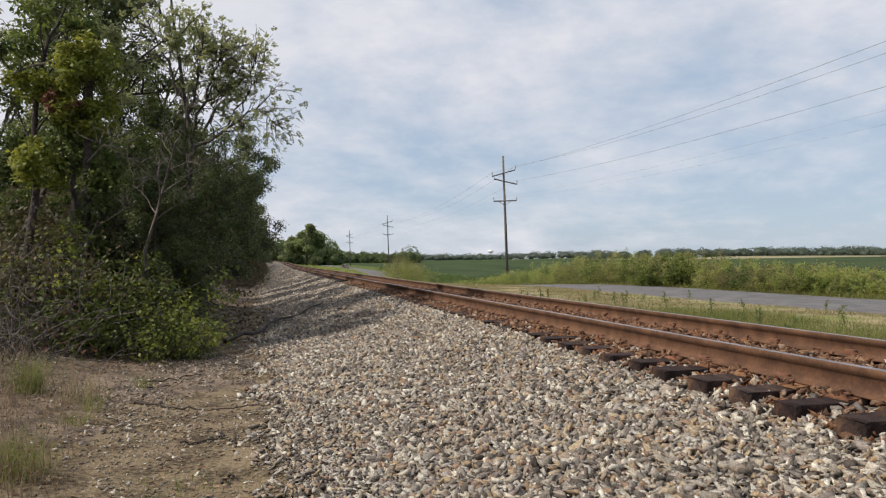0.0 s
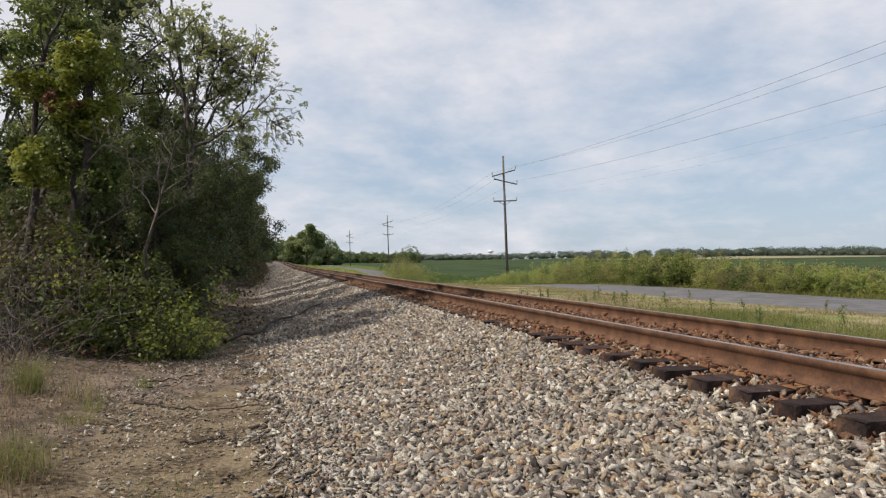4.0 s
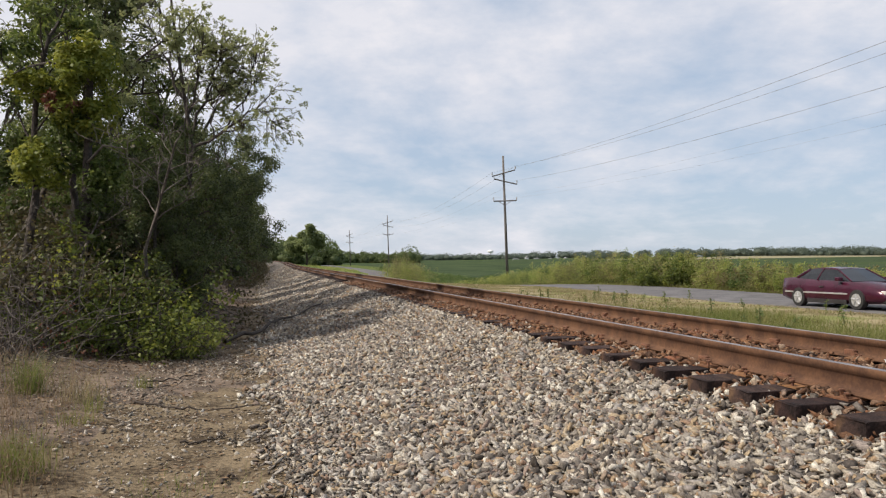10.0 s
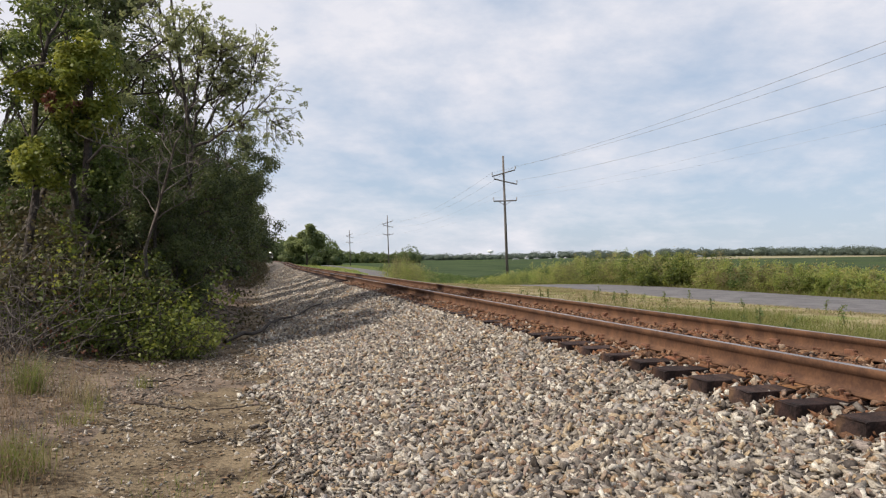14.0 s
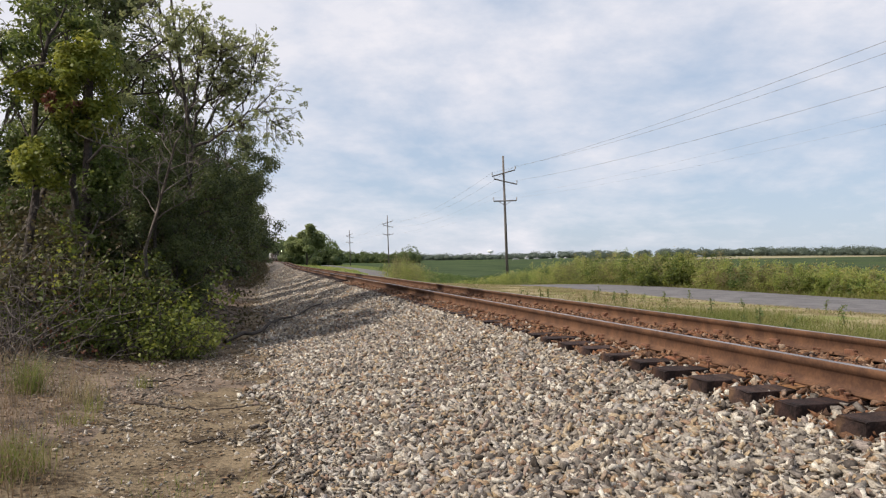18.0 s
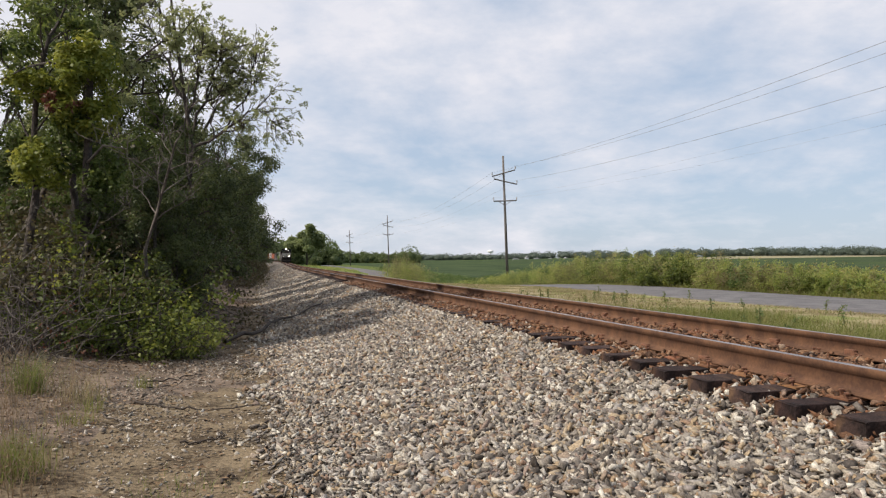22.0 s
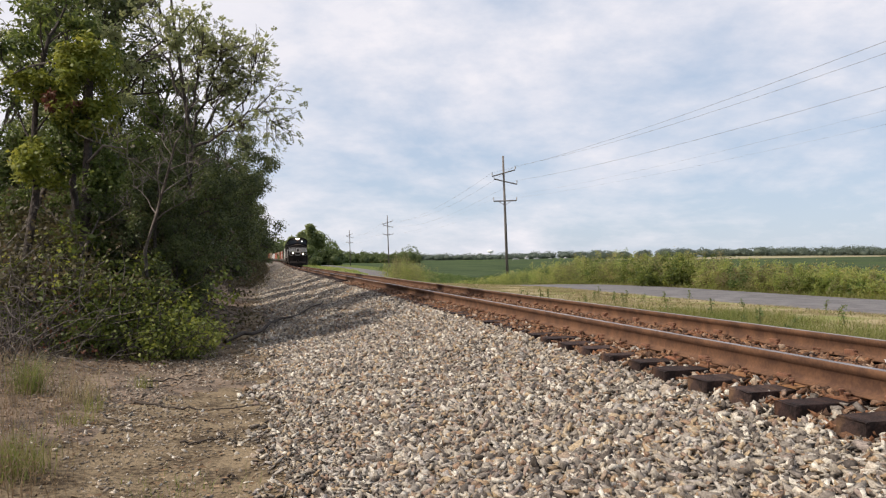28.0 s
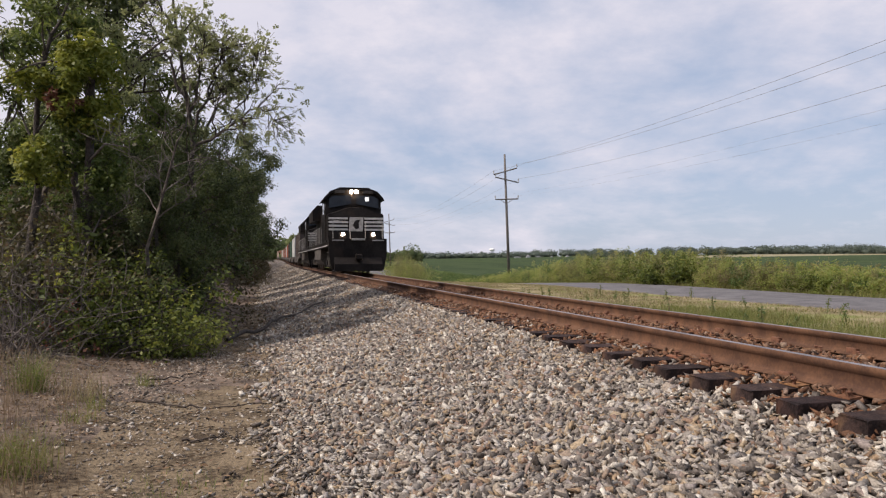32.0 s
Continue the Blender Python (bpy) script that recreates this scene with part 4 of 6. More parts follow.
slim = tree_thing("slim_tree", "slim young tree with sparse green foliage in the wood", rg, 8.5, 1.7, 0.085, M_LEAF_B, 0.12, 0.055, 8, 0.16, levels=3, fork=0.4, kids=(9, 4, 3), droop=0.5, up=0.7)
stand(slim, at_px(252, 18.5), 18.5, 40)


def vine_tree(px, y, label):
    """A dead tree smothered in climbing vines: leafy pads over rounded masses, hollows between them."""
    t = tagged(new("vine_covered_tree"), label, "tree")
    v, f = tubes([np.array([[0, 0, -0.2], [0.06, 0, 2.5], [0.10, 0.05, 4.7]])], [np.array([0.11, 0.09, 0.05])], 7)
    mesh_np("trunk", v, f, M_BARK, t, smooth=True)
    v, f = tubes([np.array([[0.1, 0, 4.7], [-0.3, -0.25, 5.0], [-0.75, -0.45, 4.83], [-1.15, -0.55, 4.58]]), np.array([[0.05, 0, 3.2], [0.5, -0.3, 3.5], [0.95, -0.4, 3.42]])],
                 [np.linspace(0.035, 0.010, 4), np.linspace(0.03, 0.008, 3)], 5)
    tagged(mesh_np("branchwork", v, f, M_DEADWOOD, t), kind="stuff")
    cs, rs = [], []
    for cx, cz, rx, rz, n in ((0.10, 4.72, 0.50, 0.68, 95), (-0.72, 4.55, 0.50, 0.22, 34), (-0.72, 3.15, 0.34, 0.45, 36), (0.05, 4.0, 0.5, 0.3, 24)):
        u = unit(rg.normal(size=(n, 3)) + np.array([0, -0.3, 0.2]))
        lump = 1 + 0.22 * np.sin(u[:, :1] * 6 + cz * 3) * np.cos(u[:, 2:] * 5 + cx * 7)
        cs.append(u * lump * np.array([rx, 0.62, rz]) * rg.uniform(0.72, 1.0, (n, 1)) + np.array([cx, 0, cz])); rs.append(rg.uniform(0.10, 0.24, n))
    v, f = clump_leaves(np.concatenate(cs), np.concatenate(rs), 38, 0.088, 0.060, rg, 0.6)
    mesh_np("vine_foliage", v, f, M_LEAF_VINE, t)
    # lower leaves get a darker green, painting the shade below the sunlit dome
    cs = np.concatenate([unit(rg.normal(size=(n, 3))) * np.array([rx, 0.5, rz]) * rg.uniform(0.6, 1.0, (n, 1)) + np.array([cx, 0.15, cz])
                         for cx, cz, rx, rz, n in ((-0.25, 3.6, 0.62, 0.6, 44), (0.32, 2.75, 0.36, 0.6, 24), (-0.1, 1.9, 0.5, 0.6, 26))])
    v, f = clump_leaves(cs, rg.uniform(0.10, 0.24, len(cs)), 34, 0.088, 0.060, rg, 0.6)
    tagged(mesh_np("lower_foliage_shaded", v, f, M_LEAF_A, t), "vine leaves lower down, their shade put in as a darker green")
    u = rg.normal(0, 1, (11, 3)) * np.array([0.15, 0.05, 0.10]) + np.array([-0.26, -0.55, 4.24])
    v, f = clump_leaves(u, rg.uniform(0.05, 0.11, 11), 22, 0.075, 0.045, rg, 0.6)
    tagged(mesh_np("reddened_foliage", v, f, M_LEAF_RED, t), "patch of dry reddish-brown leaves")
    return stand(t, at_px(px, y), y)


vine_tree(146, 13.2, "dead tree wrapped in bright yellow-green climbing vines")
for px, y, s, turn in ((-6, 14.2, 0.95, 0), (205, 23, 1.1, 300), (-75, 16, 1.2, 60)):
    again(slim, at_px(px, y), y, turn, size=s)
for px, y, turn in ((252, 17.2, 250), (300, 26, 150), (190, 18.2, 330), (335, 36, 220), (235, 23, 300), (150, 25, 20), (75, 24, 200), (310, 42, 20), (190, 30, 100), (10, 27, 310), (250, 34, 40),
                    (-40, 22, 80), (100, 33, 120), (30, 40, 70), (340, 50, 160)):
    again(dark_a, at_px(px, y), y, turn, size=0.0245 * y)
for px, y, k, turn in ((336, 20, 0.62, 75), (368, 27, 0.70, 30), (296, 15.6, 0.50, 15), (338, 17.8, 0.52, 145), (268, 13.9, 0.40, 260), (318, 13.4, 0.27, 80)):
    again(dark_a, at_px(px, y), y, turn, size=k)
for px, y, turn in ((165, 23, 60), (205, 21.5, 200)):
    again(dark_b, at_px(px, y), y, turn, size=0.033 * y)
# shorter leafy trees round the vine-covered one
leafy = tree_thing("young_tree", "young broadleaf tree with a full mid-green crown in the wood", rg, 5.2, 1.5, 0.08, M_LEAF_A, 0.085, 0.05, 22, 0.28, levels=3, fork=0.25, kids=(12, 5, 3), droop=0.5, up=0.4, twig_min=0.008)
stand(leafy, at_px(60, 17.0), 17.0, 20, size=0.95)
for px, y, s, turn in ((190, 16.5, 0.9, 120),):
    again(leafy, at_px(px, y), y, turn, size=s)
for y in np.arange(58.5, 330, 7.5) + rg.uniform(-2.6, 2.6, 37):
    src = dark_a if int(y) % 2 else dark_b
    x = float(track_x(y)) - 7.4 - 0.012 * max(0, y - 60) + rg.uniform(-0.7, 0.2)
    again(src, x, float(y), rg.uniform(0, 360), size=rg.uniform(0.98, 1.12))
    again(dark_b if src is dark_a else dark_a, x - 4.5 - rg.uniform(0, 2), float(y) + 3, rg.uniform(0, 360), size=rg.uniform(1.05, 1.25))

# bare trunks and a dead tree at the edge
trunky = tree_thing("slim_tree", "slim dark-trunked tree with a high thin crown", np.random.default_rng(5), 8.0, 1.5, 0.10, M_LEAF_A, 0.14, 0.06, 6, 0.2, levels=3, lean=(-0.03, 0), fork=0.62, kids=(8, 4, 3), droop=0.5, up=0.7)
stand(trunky, at_px(167, 14.6), 14.6, 0)
for px, y, s, turn in ((28, 12.9, 0.9, 200), (305, 19.0, 0.9, 300)):
    again(trunky, at_px(px, y), y, turn, size=s)


def dead_tree(px, y, seed, h, lab):
    t = tagged(new("dead_tree"), lab, "tree")
    paths, radii, _ = grow(np.random.default_rng(seed), h, 1.5, 0.045, 3, (0.15, 0), 0.60, (8, 4, 3), 0.15)
    v, f = tubes(paths[:1], radii[:1], 6)
    mesh_np("trunk", v, f, M_DEADWOOD, t, smooth=True)
    v, f = tubes(paths[1:], [np.maximum(r, 0.005) for r in radii[1:]], 4)
    tagged(mesh_np("branchwork", v, f, M_DEADWOOD, t), kind="stuff")
    return stand(t, at_px(px, y), y)


dead = dead_tree(236, 13.2, 3, 5.2, "bare dead sapling with pale grey branches")
again(dead, at_px(85, 12.0), 12.0, 120, size=0.72)
again(dead, at_px(330, 19.0), 19.0, 220, size=0.9)

# understory
bush_g = bush_thing("bush", "leafy green shrub with bright yellow-green leaves at the wood's edge", rg, 1.0, 1.3, M_LEAF_BUSH, 1900, 0.076, 0.046)
stand(bush_g, at_px(255, 11.6), 11.6, size=0.95)
bush_s = bush_thing("bush", "straggly tall shrub with sparse yellow-green leaves", rg, 1.0, 2.0, M_LEAF_VINE, 900, 0.078, 0.048, stems=12)
stand(bush_s, at_px(150, 12.5), 12.5, size=0.9)
for px, y, k, turn in ((205, 12.9, 0.85, 120), (118, 13.1, 0.95, 240), (180, 13.6, 1.1, 300)):
    again(bush_s, at_px(px, y), y, turn, size=k)
bush_v = bush_thing("thicket", "dense thicket of dull olive-green and brown leaves and stems", rg, 1.1, 2.2, M_LEAF_OLIVE, 4200, 0.080, 0.054, stems=22)
stand(bush_v, at_px(120, 13), 13)
bare = bush_thing("brush_pile", "tangle of bare grey-brown dead branches and stems", rg, 1.2, 1.8, M_LEAF_RED, 60, 0.07, 0.04, stems=34, wood=M_DEADWOOD)
stand(bare, at_px(40, 11.2), 11.2)
for px, y, s, turn in ((175, 11.6, 0.9, 40), (310, 11.9, 0.60, 100), (215, 12.6, 1.15, 200), (165, 13.2, 1.5, 75), (130, 12.6, 1.05, 160), (345, 12.0, 0.38, 260), (270, 13.4, 0.8, 310)):
    again(bush_g, at_px(px, y), y, turn, size=s)
for px, y, s, turn in ((30, 14, 1.2, 60), (180, 14.5, 1.1, 120), (222, 15.5, 1.0, 240), (110, 17, 1.6, 90), (200, 19, 1.2, 30), (20, 18, 1.8, 130), (270, 22, 1.0, 200), (150, 22, 1.9, 10), (80, 20, 1.8, 270),
                       (60, 13.4, 0.9, 80), (205, 17, 1.1, 330)):
    again(bush_v, at_px(px, y), y, turn, size=s)
for px, y, s, turn in ((90, 11.6, 0.9, 90), (-10, 10.4, 0.8, 200), (130, 13.4, 0.9, 30), (60, 14.6, 1.0, 310), (230, 13.8, 0.8, 160), (262, 14.6, 0.6, 250),
                       (20, 12.2, 1.2, 10), (245, 17, 0.8, 200)):
    again(bare, at_px(px, y), y, turn, size=s)
# brush along the foot of the far trees
for y in np.arange(26, 300, 5.0):
    x = float(track_x(y)) - float(toe_l(y)) - (4.3 if y < 110 else 2.2) + rg.uniform(-0.8, 0.4)
    again(bush_v, x, float(y), rg.uniform(0, 360), size=rg.uniform(0.7, 1.05))
for y in np.arange(60, 200, 6.0):
    again(bush_v, float(track_x(y)) - float(toe_l(y)) - 2.0 + rg.uniform(-0.5, 0.3), float(y), rg.uniform(0, 360), size=rg.uniform(1.2, 1.6))
for px, y, k, turn in ((372, 38, 1.0, 40), (352, 31, 0.8, 140), (392, 50, 1.0, 220), (400, 62, 1.1, 20)):
    again(bare, at_px(px, y), y, turn, size=k)


# ---------------------------------------------------------------- grass and weeds
def blades(place, height, width, rng, lean=0.35):
    """Grass blades: bent, two-piece, pointed."""
    n = len(place)
    az = rng.uniform(0, 6.28, n)
    out = np.stack([np.cos(az), np.sin(az), np.zeros(n)], -1)
    side = np.stack([-np.sin(az), np.cos(az), np.zeros(n)], -1)
    h = (height * rng.uniform(0.5, 1.25, n))[:, None]
    w = (width * rng.uniform(0.7, 1.3, n))[:, None]
    ln = (lean * rng.uniform(0.1, 1.4, n))[:, None]
    upv = np.array([0, 0, 1.0])
    a, b = place - side * w, place + side * w
    m = place + upv * h * 0.55 + out * h * ln * 0.35
    c, d = m + side * w * 0.7, m - side * w * 0.7
    e = place + upv * h + out * h * ln
    f_, g_ = e + side * w * 0.12, e - side * w * 0.12
    v = np.stack([a, b, c, d, f_, g_], 1).reshape(-1, 3)
    i = np.arange(n)[:, None] * 6
    f = np.concatenate([i + np.array([[0, 1, 2, 3]]), i + np.array([[3, 2, 4, 5]])], 0)
    return v, f


def build_verge():
    rng = np.random.default_rng(52)

    def patch(name, label, y0, y1, f0, f1, n, h, w, mat, dens=0.0, lean=0.35, beyond=False):
        y = rng.uniform(y0, y1, n); f = rng.uniform(f0, f1, n)
        lr = road_x(y) - track_x(y)
        L = lr + ROAD_W + f if beyond else 3.2 + (lr - 3.4) * f
        x = track_x(y) + L
        keep = rng.random(n) < np.clip(0.55 + dens * wob(x * 0.6, y * 0.6), 0.05, 1)
        x, y = x[keep], y[keep]
        v, fc = blades(np.stack([x, y, ground_z(x, y) - 0.01], -1), h, w, rng, lean)
        tagged(mesh_np(name, v, fc, mat), label, "grass", kind="stuff")

    patch("verge_grass", "short mixed green and straw-coloured grass between track and road", 8, 75, 0.0, 1.0, 46000, 0.09, 0.009, M_GRASS, 1.0, 1.2)
    patch("verge_grass", "dry pale grass along the road edge", 8, 75, 0.25, 1.0, 90000, 0.09, 0.009, M_DRYGRASS, 1.0, 1.4)
    patch("verge_grass", "taller green grass beside the ballast", 5, 24, 0.03, 0.62, 44000, 0.30, 0.006, M_GRASS, 0.9, 0.9)
    patch("verge_grass", "low grass at the far side of the road", 8, 110, 0.0, 3.0, 36000, 0.26, 0.012, M_GRASS, 0.7, 0.8, beyond=True)
    # seed heads that stand out above the verge
    n = 40
    y = rng.uniform(11, 34, n); lr = road_x(y) - track_x(y); L = 4 + (lr - 5) * rng.random(n); x = track_x(y) + L
    base = np.stack([x, y, ground_z(x, y)], -1)
    paths = []
    for p in base:
        h = rng.uniform(0.30, 0.68); d = rng.normal(0, 0.06, 2)
        paths.append(np.array([p, p + [d[0] * 0.4, d[1] * 0.4, h * 0.6], p + [d[0], d[1], h]]))
    v, f = tubes(paths, [np.array([0.006, 0.020, 0.008])] * n, 4)
    tagged(mesh_np("dock_stems", v, f, M_WEED_OLIVE), "dark upright seed stems in the verge", "weeds", kind="stuff")
    c = np.concatenate([np.array([p[0] + (p[2] - p[0]) * k for k in (0.25, 0.5, 0.72, 0.9)]) for p in paths])
    v, f = clump_leaves(c, np.tile([0.10, 0.09, 0.07, 0.045], n), 12, 0.075, 0.028, rng, 1.2, 0.1)
    tagged(mesh_np("dock_leaves", v, f, M_WEED_DARK), "green leaves on upright weeds in the verge", "weeds", kind="stuff")


build_verge()


def build_weeds():
    """Tall weeds beyond the road: many stems with leaves, in clumps of uneven height."""
    rng = np.random.default_rng(61)

    def band(name, label, n, y0, y1, o0, o1, h0, h1, per, leaf, mat, side=1, xs=None, wide=0.16, power=0.8):
        y = rng.uniform(y0, y1, n)
        o = rng.uniform(o0, o1, n)
        x = road_x(y) + ROAD_W + o if side > 0 else road_x(y) - o
        if xs is not None:
            k = xs(x, y); x, y, o = x[k], y[k], o[k]
        n = len(x)
        lump = 0.5 + 0.35 * wob(x * 0.55, y * 0.35) + 0.3 * wob(x * 0.17 + 3, y * 0.13)
        h = (h0 + (h1 - h0) * np.clip(lump + rng.normal(0, 0.16, n), 0, 1.25))
        z = ground_z(x, y)
        t = rng.random((n, per)) ** power
        c = np.stack([x[:, None] + rng.normal(0, wide, (n, per)), y[:, None] + rng.normal(0, wide, (n, per)), z[:, None] + h[:, None] * t], -1).reshape(-1, 3)
        v, f = leaf_quads(c, leaf, leaf * 0.42, rng, -0.2)
        tagged(mesh_np(name, v, f, mat), label, "weeds", kind="stuff")
        k = rng.random(n) < 0.3
        b = np.stack([x, y, z], -1)[k]
        paths = [np.array([p, p + [rng.normal(0, 0.08), rng.normal(0, 0.08), q]]) for p, q in zip(b, h[k] * 1.06)]
        v, f = tubes(paths, [np.array([0.010, 0.005])] * len(paths), 3)
        tagged(mesh_np(name + "_stems", v, f, M_DRYGRASS), "upright stems of tall roadside weeds", "weeds", kind="stuff")
        return np.stack([x, y, z + h], -1)

    # the weeds' height along the road
    def tall_at(y):
        return np.interp(y, [10, 32, 36, 41, 46, 50, 55, 62, 72, 82, 96, 115, 130], [0.9, 1.2, 1.75, 1.85, 2.1, 2.75, 2.95, 3.0, 2.9, 2.6, 2.0, 1.1, 0.6])

    def clumps(name, label, n, mat, leaf, tall, dens=1.0, y0=10, y1=128, near=0.9, deep=6.5):
        """Leafy clumps of uneven height, each a loose dome."""
        y = y0 + (y1 - y0) * rng.random(n) ** 1.15
        o = rng.uniform(near, deep, n)
        x = road_x(y) + ROAD_W + o
        h = tall_at(y) * tall * rng.uniform(0.55, 1.05, n) * np.clip(0.55 + 0.28 * o, 0.5, 1)
        r = rng.uniform(0.35, 0.85, n) * np.clip(y / 50, 0.8, 1.6)
        pads = 9
        i = np.repeat(np.arange(n), pads)
        az = rng.uniform(0, 6.28, len(i)); q = np.sqrt(rng.random(len(i))); t = rng.random(len(i)) ** 0.62
        rr = r[i] * q * (1.1 - 0.45 * t)
        px, py = x[i] + rr * np.cos(az), y[i] + rr * np.sin(az)
        z = ground_z(px, py) + h[i] * t * (1 - 0.35 * q ** 2)
        v, f = clump_leaves(np.stack([px, py, z], -1), r[i] * rng.uniform(0.2, 0.42, len(i)), int(26 * dens), leaf, leaf * 0.42, rng, 1.1, -0.15, 0.6)
        tagged(mesh_np(name, v, f, mat), label, "weeds", kind="stuff")
        return x, y, h

    fx, fy, fh = clumps("tall_weeds", "tall yellow-green roadside weeds", 760, M_WEED, 0.13, 0.97, 1.1, 34, 130)
    clumps("tall_weeds", "tall olive and brownish seeding weeds", 560, M_WEED_OLIVE, 0.11, 0.96, 1.0, 10, 75)
    clumps("tall_weeds", "pale yellow-green weeds among the olive ones", 150, M_WEED, 0.12, 0.85, 1.0, 12, 40)
    clumps("tall_weeds", "dark green leafy weeds", 240, M_WEED_DARK, 0.14, 0.86)
    clumps("tall_weeds", "dark green saplings among the weeds", 40, M_LEAF_BUSH, 0.12, 0.90, 2.2, 50, 66, 1.2, 5.5)
    clumps("tall_weeds", "low olive weeds at the field edge", 260, M_WEED_OLIVE, 0.12, 0.55, 1.0, 10, 60, 5, 11)
    clumps("tall_weeds", "reddish-brown seeding weeds", 34, M_WEED_BROWN, 0.11, 0.85, 1.0, 40, 48)
    band("tall_weeds", "upright seeding weeds", 900, 14, 90, 1.2, 6.5, 0.5, 2.1, 12, 0.09, M_WEED_OLIVE, wide=0.07)
    k = rng.random(len(fx)) < 0.5
    c = np.repeat(np.stack([fx, fy, ground_z(fx, fy) + fh * 0.9], -1)[k], 4, 0) + rng.normal(0, 1, (k.sum() * 4, 3)) * np.array([0.35, 0.35, 0.14])
    v, f = leaf_quads(c, 0.06, 0.055, rng, 0)
    tagged(mesh_np("yellow_flowers", v, f, M_YELLOW), "small yellow wildflowers among the tall weeds", "flowers", kind="stuff")
    hump = lambda x, y: np.abs(x / y * 1314 + 784 - 722) < 22 + rng.normal(0, 14, len(x))
    band("field_weeds", "clump of tall olive weeds beside the road", 1300, 98, 128, -1.0, 9.0, 1.2, 4.1, 24, 0.18, M_WEED_OLIVE, side=-1, xs=hump)
    band("field_weeds", "clump of tall green weeds beside the road", 1300, 98, 128, -1.0, 9.0, 1.0, 3.7, 24, 0.18, M_WEED, side=-1, xs=hump)
    band("field_weeds", "low weeds between the road and the track", 1500, 95, 260, 0.3, 12.0, 0.15, 0.6, 18, 0.16, M_WEED, side=-1)
    band("field_weeds", "weeds along the edge of the crop field", 1300, 100, 230, 0.5, 10.0, 0.4, 1.5, 18, 0.26, M_WEED_DARK)


build_weeds()
# larger shrubs among the weeds
shrub = bush_thing("shrub", "dark green leafy shrub among the roadside weeds", rg, 1.2, 1.7, M_LEAF_BUSH, 1800, 0.16, 0.10, stems=18)
stand(shrub, at_px(1185, 50), 50, size=1.15)
for px, y, s in ((1155, 51.5, 1.0), (1212, 49, 0.95), (1080, 64, 1.0), (1400, 39.5, 0.75), (1435, 38.5, 0.7), (1475, 37, 0.7), (945, 88, 0.6), (1510, 37, 0.6), (1330, 45, 0.6)):
    again(shrub, at_px(px, y), y, px * 7 % 360, size=s)

# foreground tufts and dry stems by the path
def build_tufts():
    rng = np.random.default_rng(71)
    for px, y, n, h, mat, r, lab in ((55, 8.2, 340, 0.40, M_GRASS, 0.10, "tuft of green grass on bare dirt"), (145, 8.0, 150, 0.34, M_DRYGRASS, 0.12, "tuft of dry brown grass on bare dirt"),
                                     (135, 6.9, 90, 0.2, M_GRASS, 0.10, "small tuft of green grass on bare dirt"), (255, 9.0, 80, 0.2, M_GRASS, 0.07, "small tuft of green grass on bare dirt"),
                                     (15, 5.3, 420, 0.30, M_GRASS, 0.15, "clump of green grass at the path edge"), (165, 7.6, 60, 0.2, M_GRASS, 0.06, "small tuft of green grass on bare dirt"),
                                     (330, 5.1, 120, 0.10, M_GRASS, 0.22, "thin patch of short grass on bare dirt")):
        x = at_px(px, y)
        p = np.stack([x + rng.normal(0, r, n), y + rng.normal(0, r, n), np.zeros(n)], -1)
        p[:, 2] = ground_z(p[:, 0], p[:, 1]) - 0.02
        v, f = blades(p, h, 0.0028, rng, 0.75)
        tagged(mesh_np("grass_tuft", v, f, mat), lab, "grass", kind="stuff")
    n = 1000
    y = rng.uniform(4.5, 9.8, n); x = at_px(rng.uniform(-60, 150, n) - 0, y)
    k = rng.random(n) < np.clip(1.2 - (x - at_px(-60, y)) / (at_px(150, y) - at_px(-60, y)), 0.1, 1)
    x, y = x[k], y[k]
    base = np.stack([x, y, ground_z(x, y) - 0.02], -1)
    c = base[::4] + np.array([0, 0, 1.0]) * rng.uniform(0.08, 0.34, (len(base[::4]), 1))
    v, f = clump_leaves(c, 0.05, 9, 0.034, 0.010, rng, 1.4, 0.2)
    tagged(mesh_np("dry_weed_leaves", v, f, M_DRYSTEM), "withered brown leaves on dry weed stems", "weeds", kind="stuff")
    v, f = blades(base, 0.38, 0.0024, rng, 0.5)
    tagged(mesh_np("dry_stems", v, f, M_DRYSTEM), "sparse brown dry grass stems on bare dirt", "grass", kind="stuff")


build_tufts()


def stick(points, r, label, mat=None, cat="branch"):
    pts = np.array([[x, y, float(ground_z(x, y)) + dz] for x, y, dz in points])
    g = np.linspace(0, len(pts) - 1, 14)
    p = np.stack([np.interp(g, np.arange(len(pts)), pts[:, k]) for k in range(3)], -1)
    p[1:-1] += np.random.default_rng(len(points) + int(r * 1e4)).normal(0, r * 0.9, p[1:-1].shape)
    v, f = tubes([p], [np.linspace(r, r * 0.4, 14)], 6)
    tagged(mesh_np("fallen_branch", v, f, mat or M_STICK, smooth=True), label, cat)


def gpt(px, py, dz=0.02):
    """The place on the ground under a sight line."""
    d = Vector(((px - 784) / 1314.0, 1.0, (457.5 - py) / 1314.0))
    s = 2.0
    while s < 80 and 1.6 + d.z * s > float(ground_z(d.x * s, s)):
        s += 0.03
    return (d.x * s, s, dz)


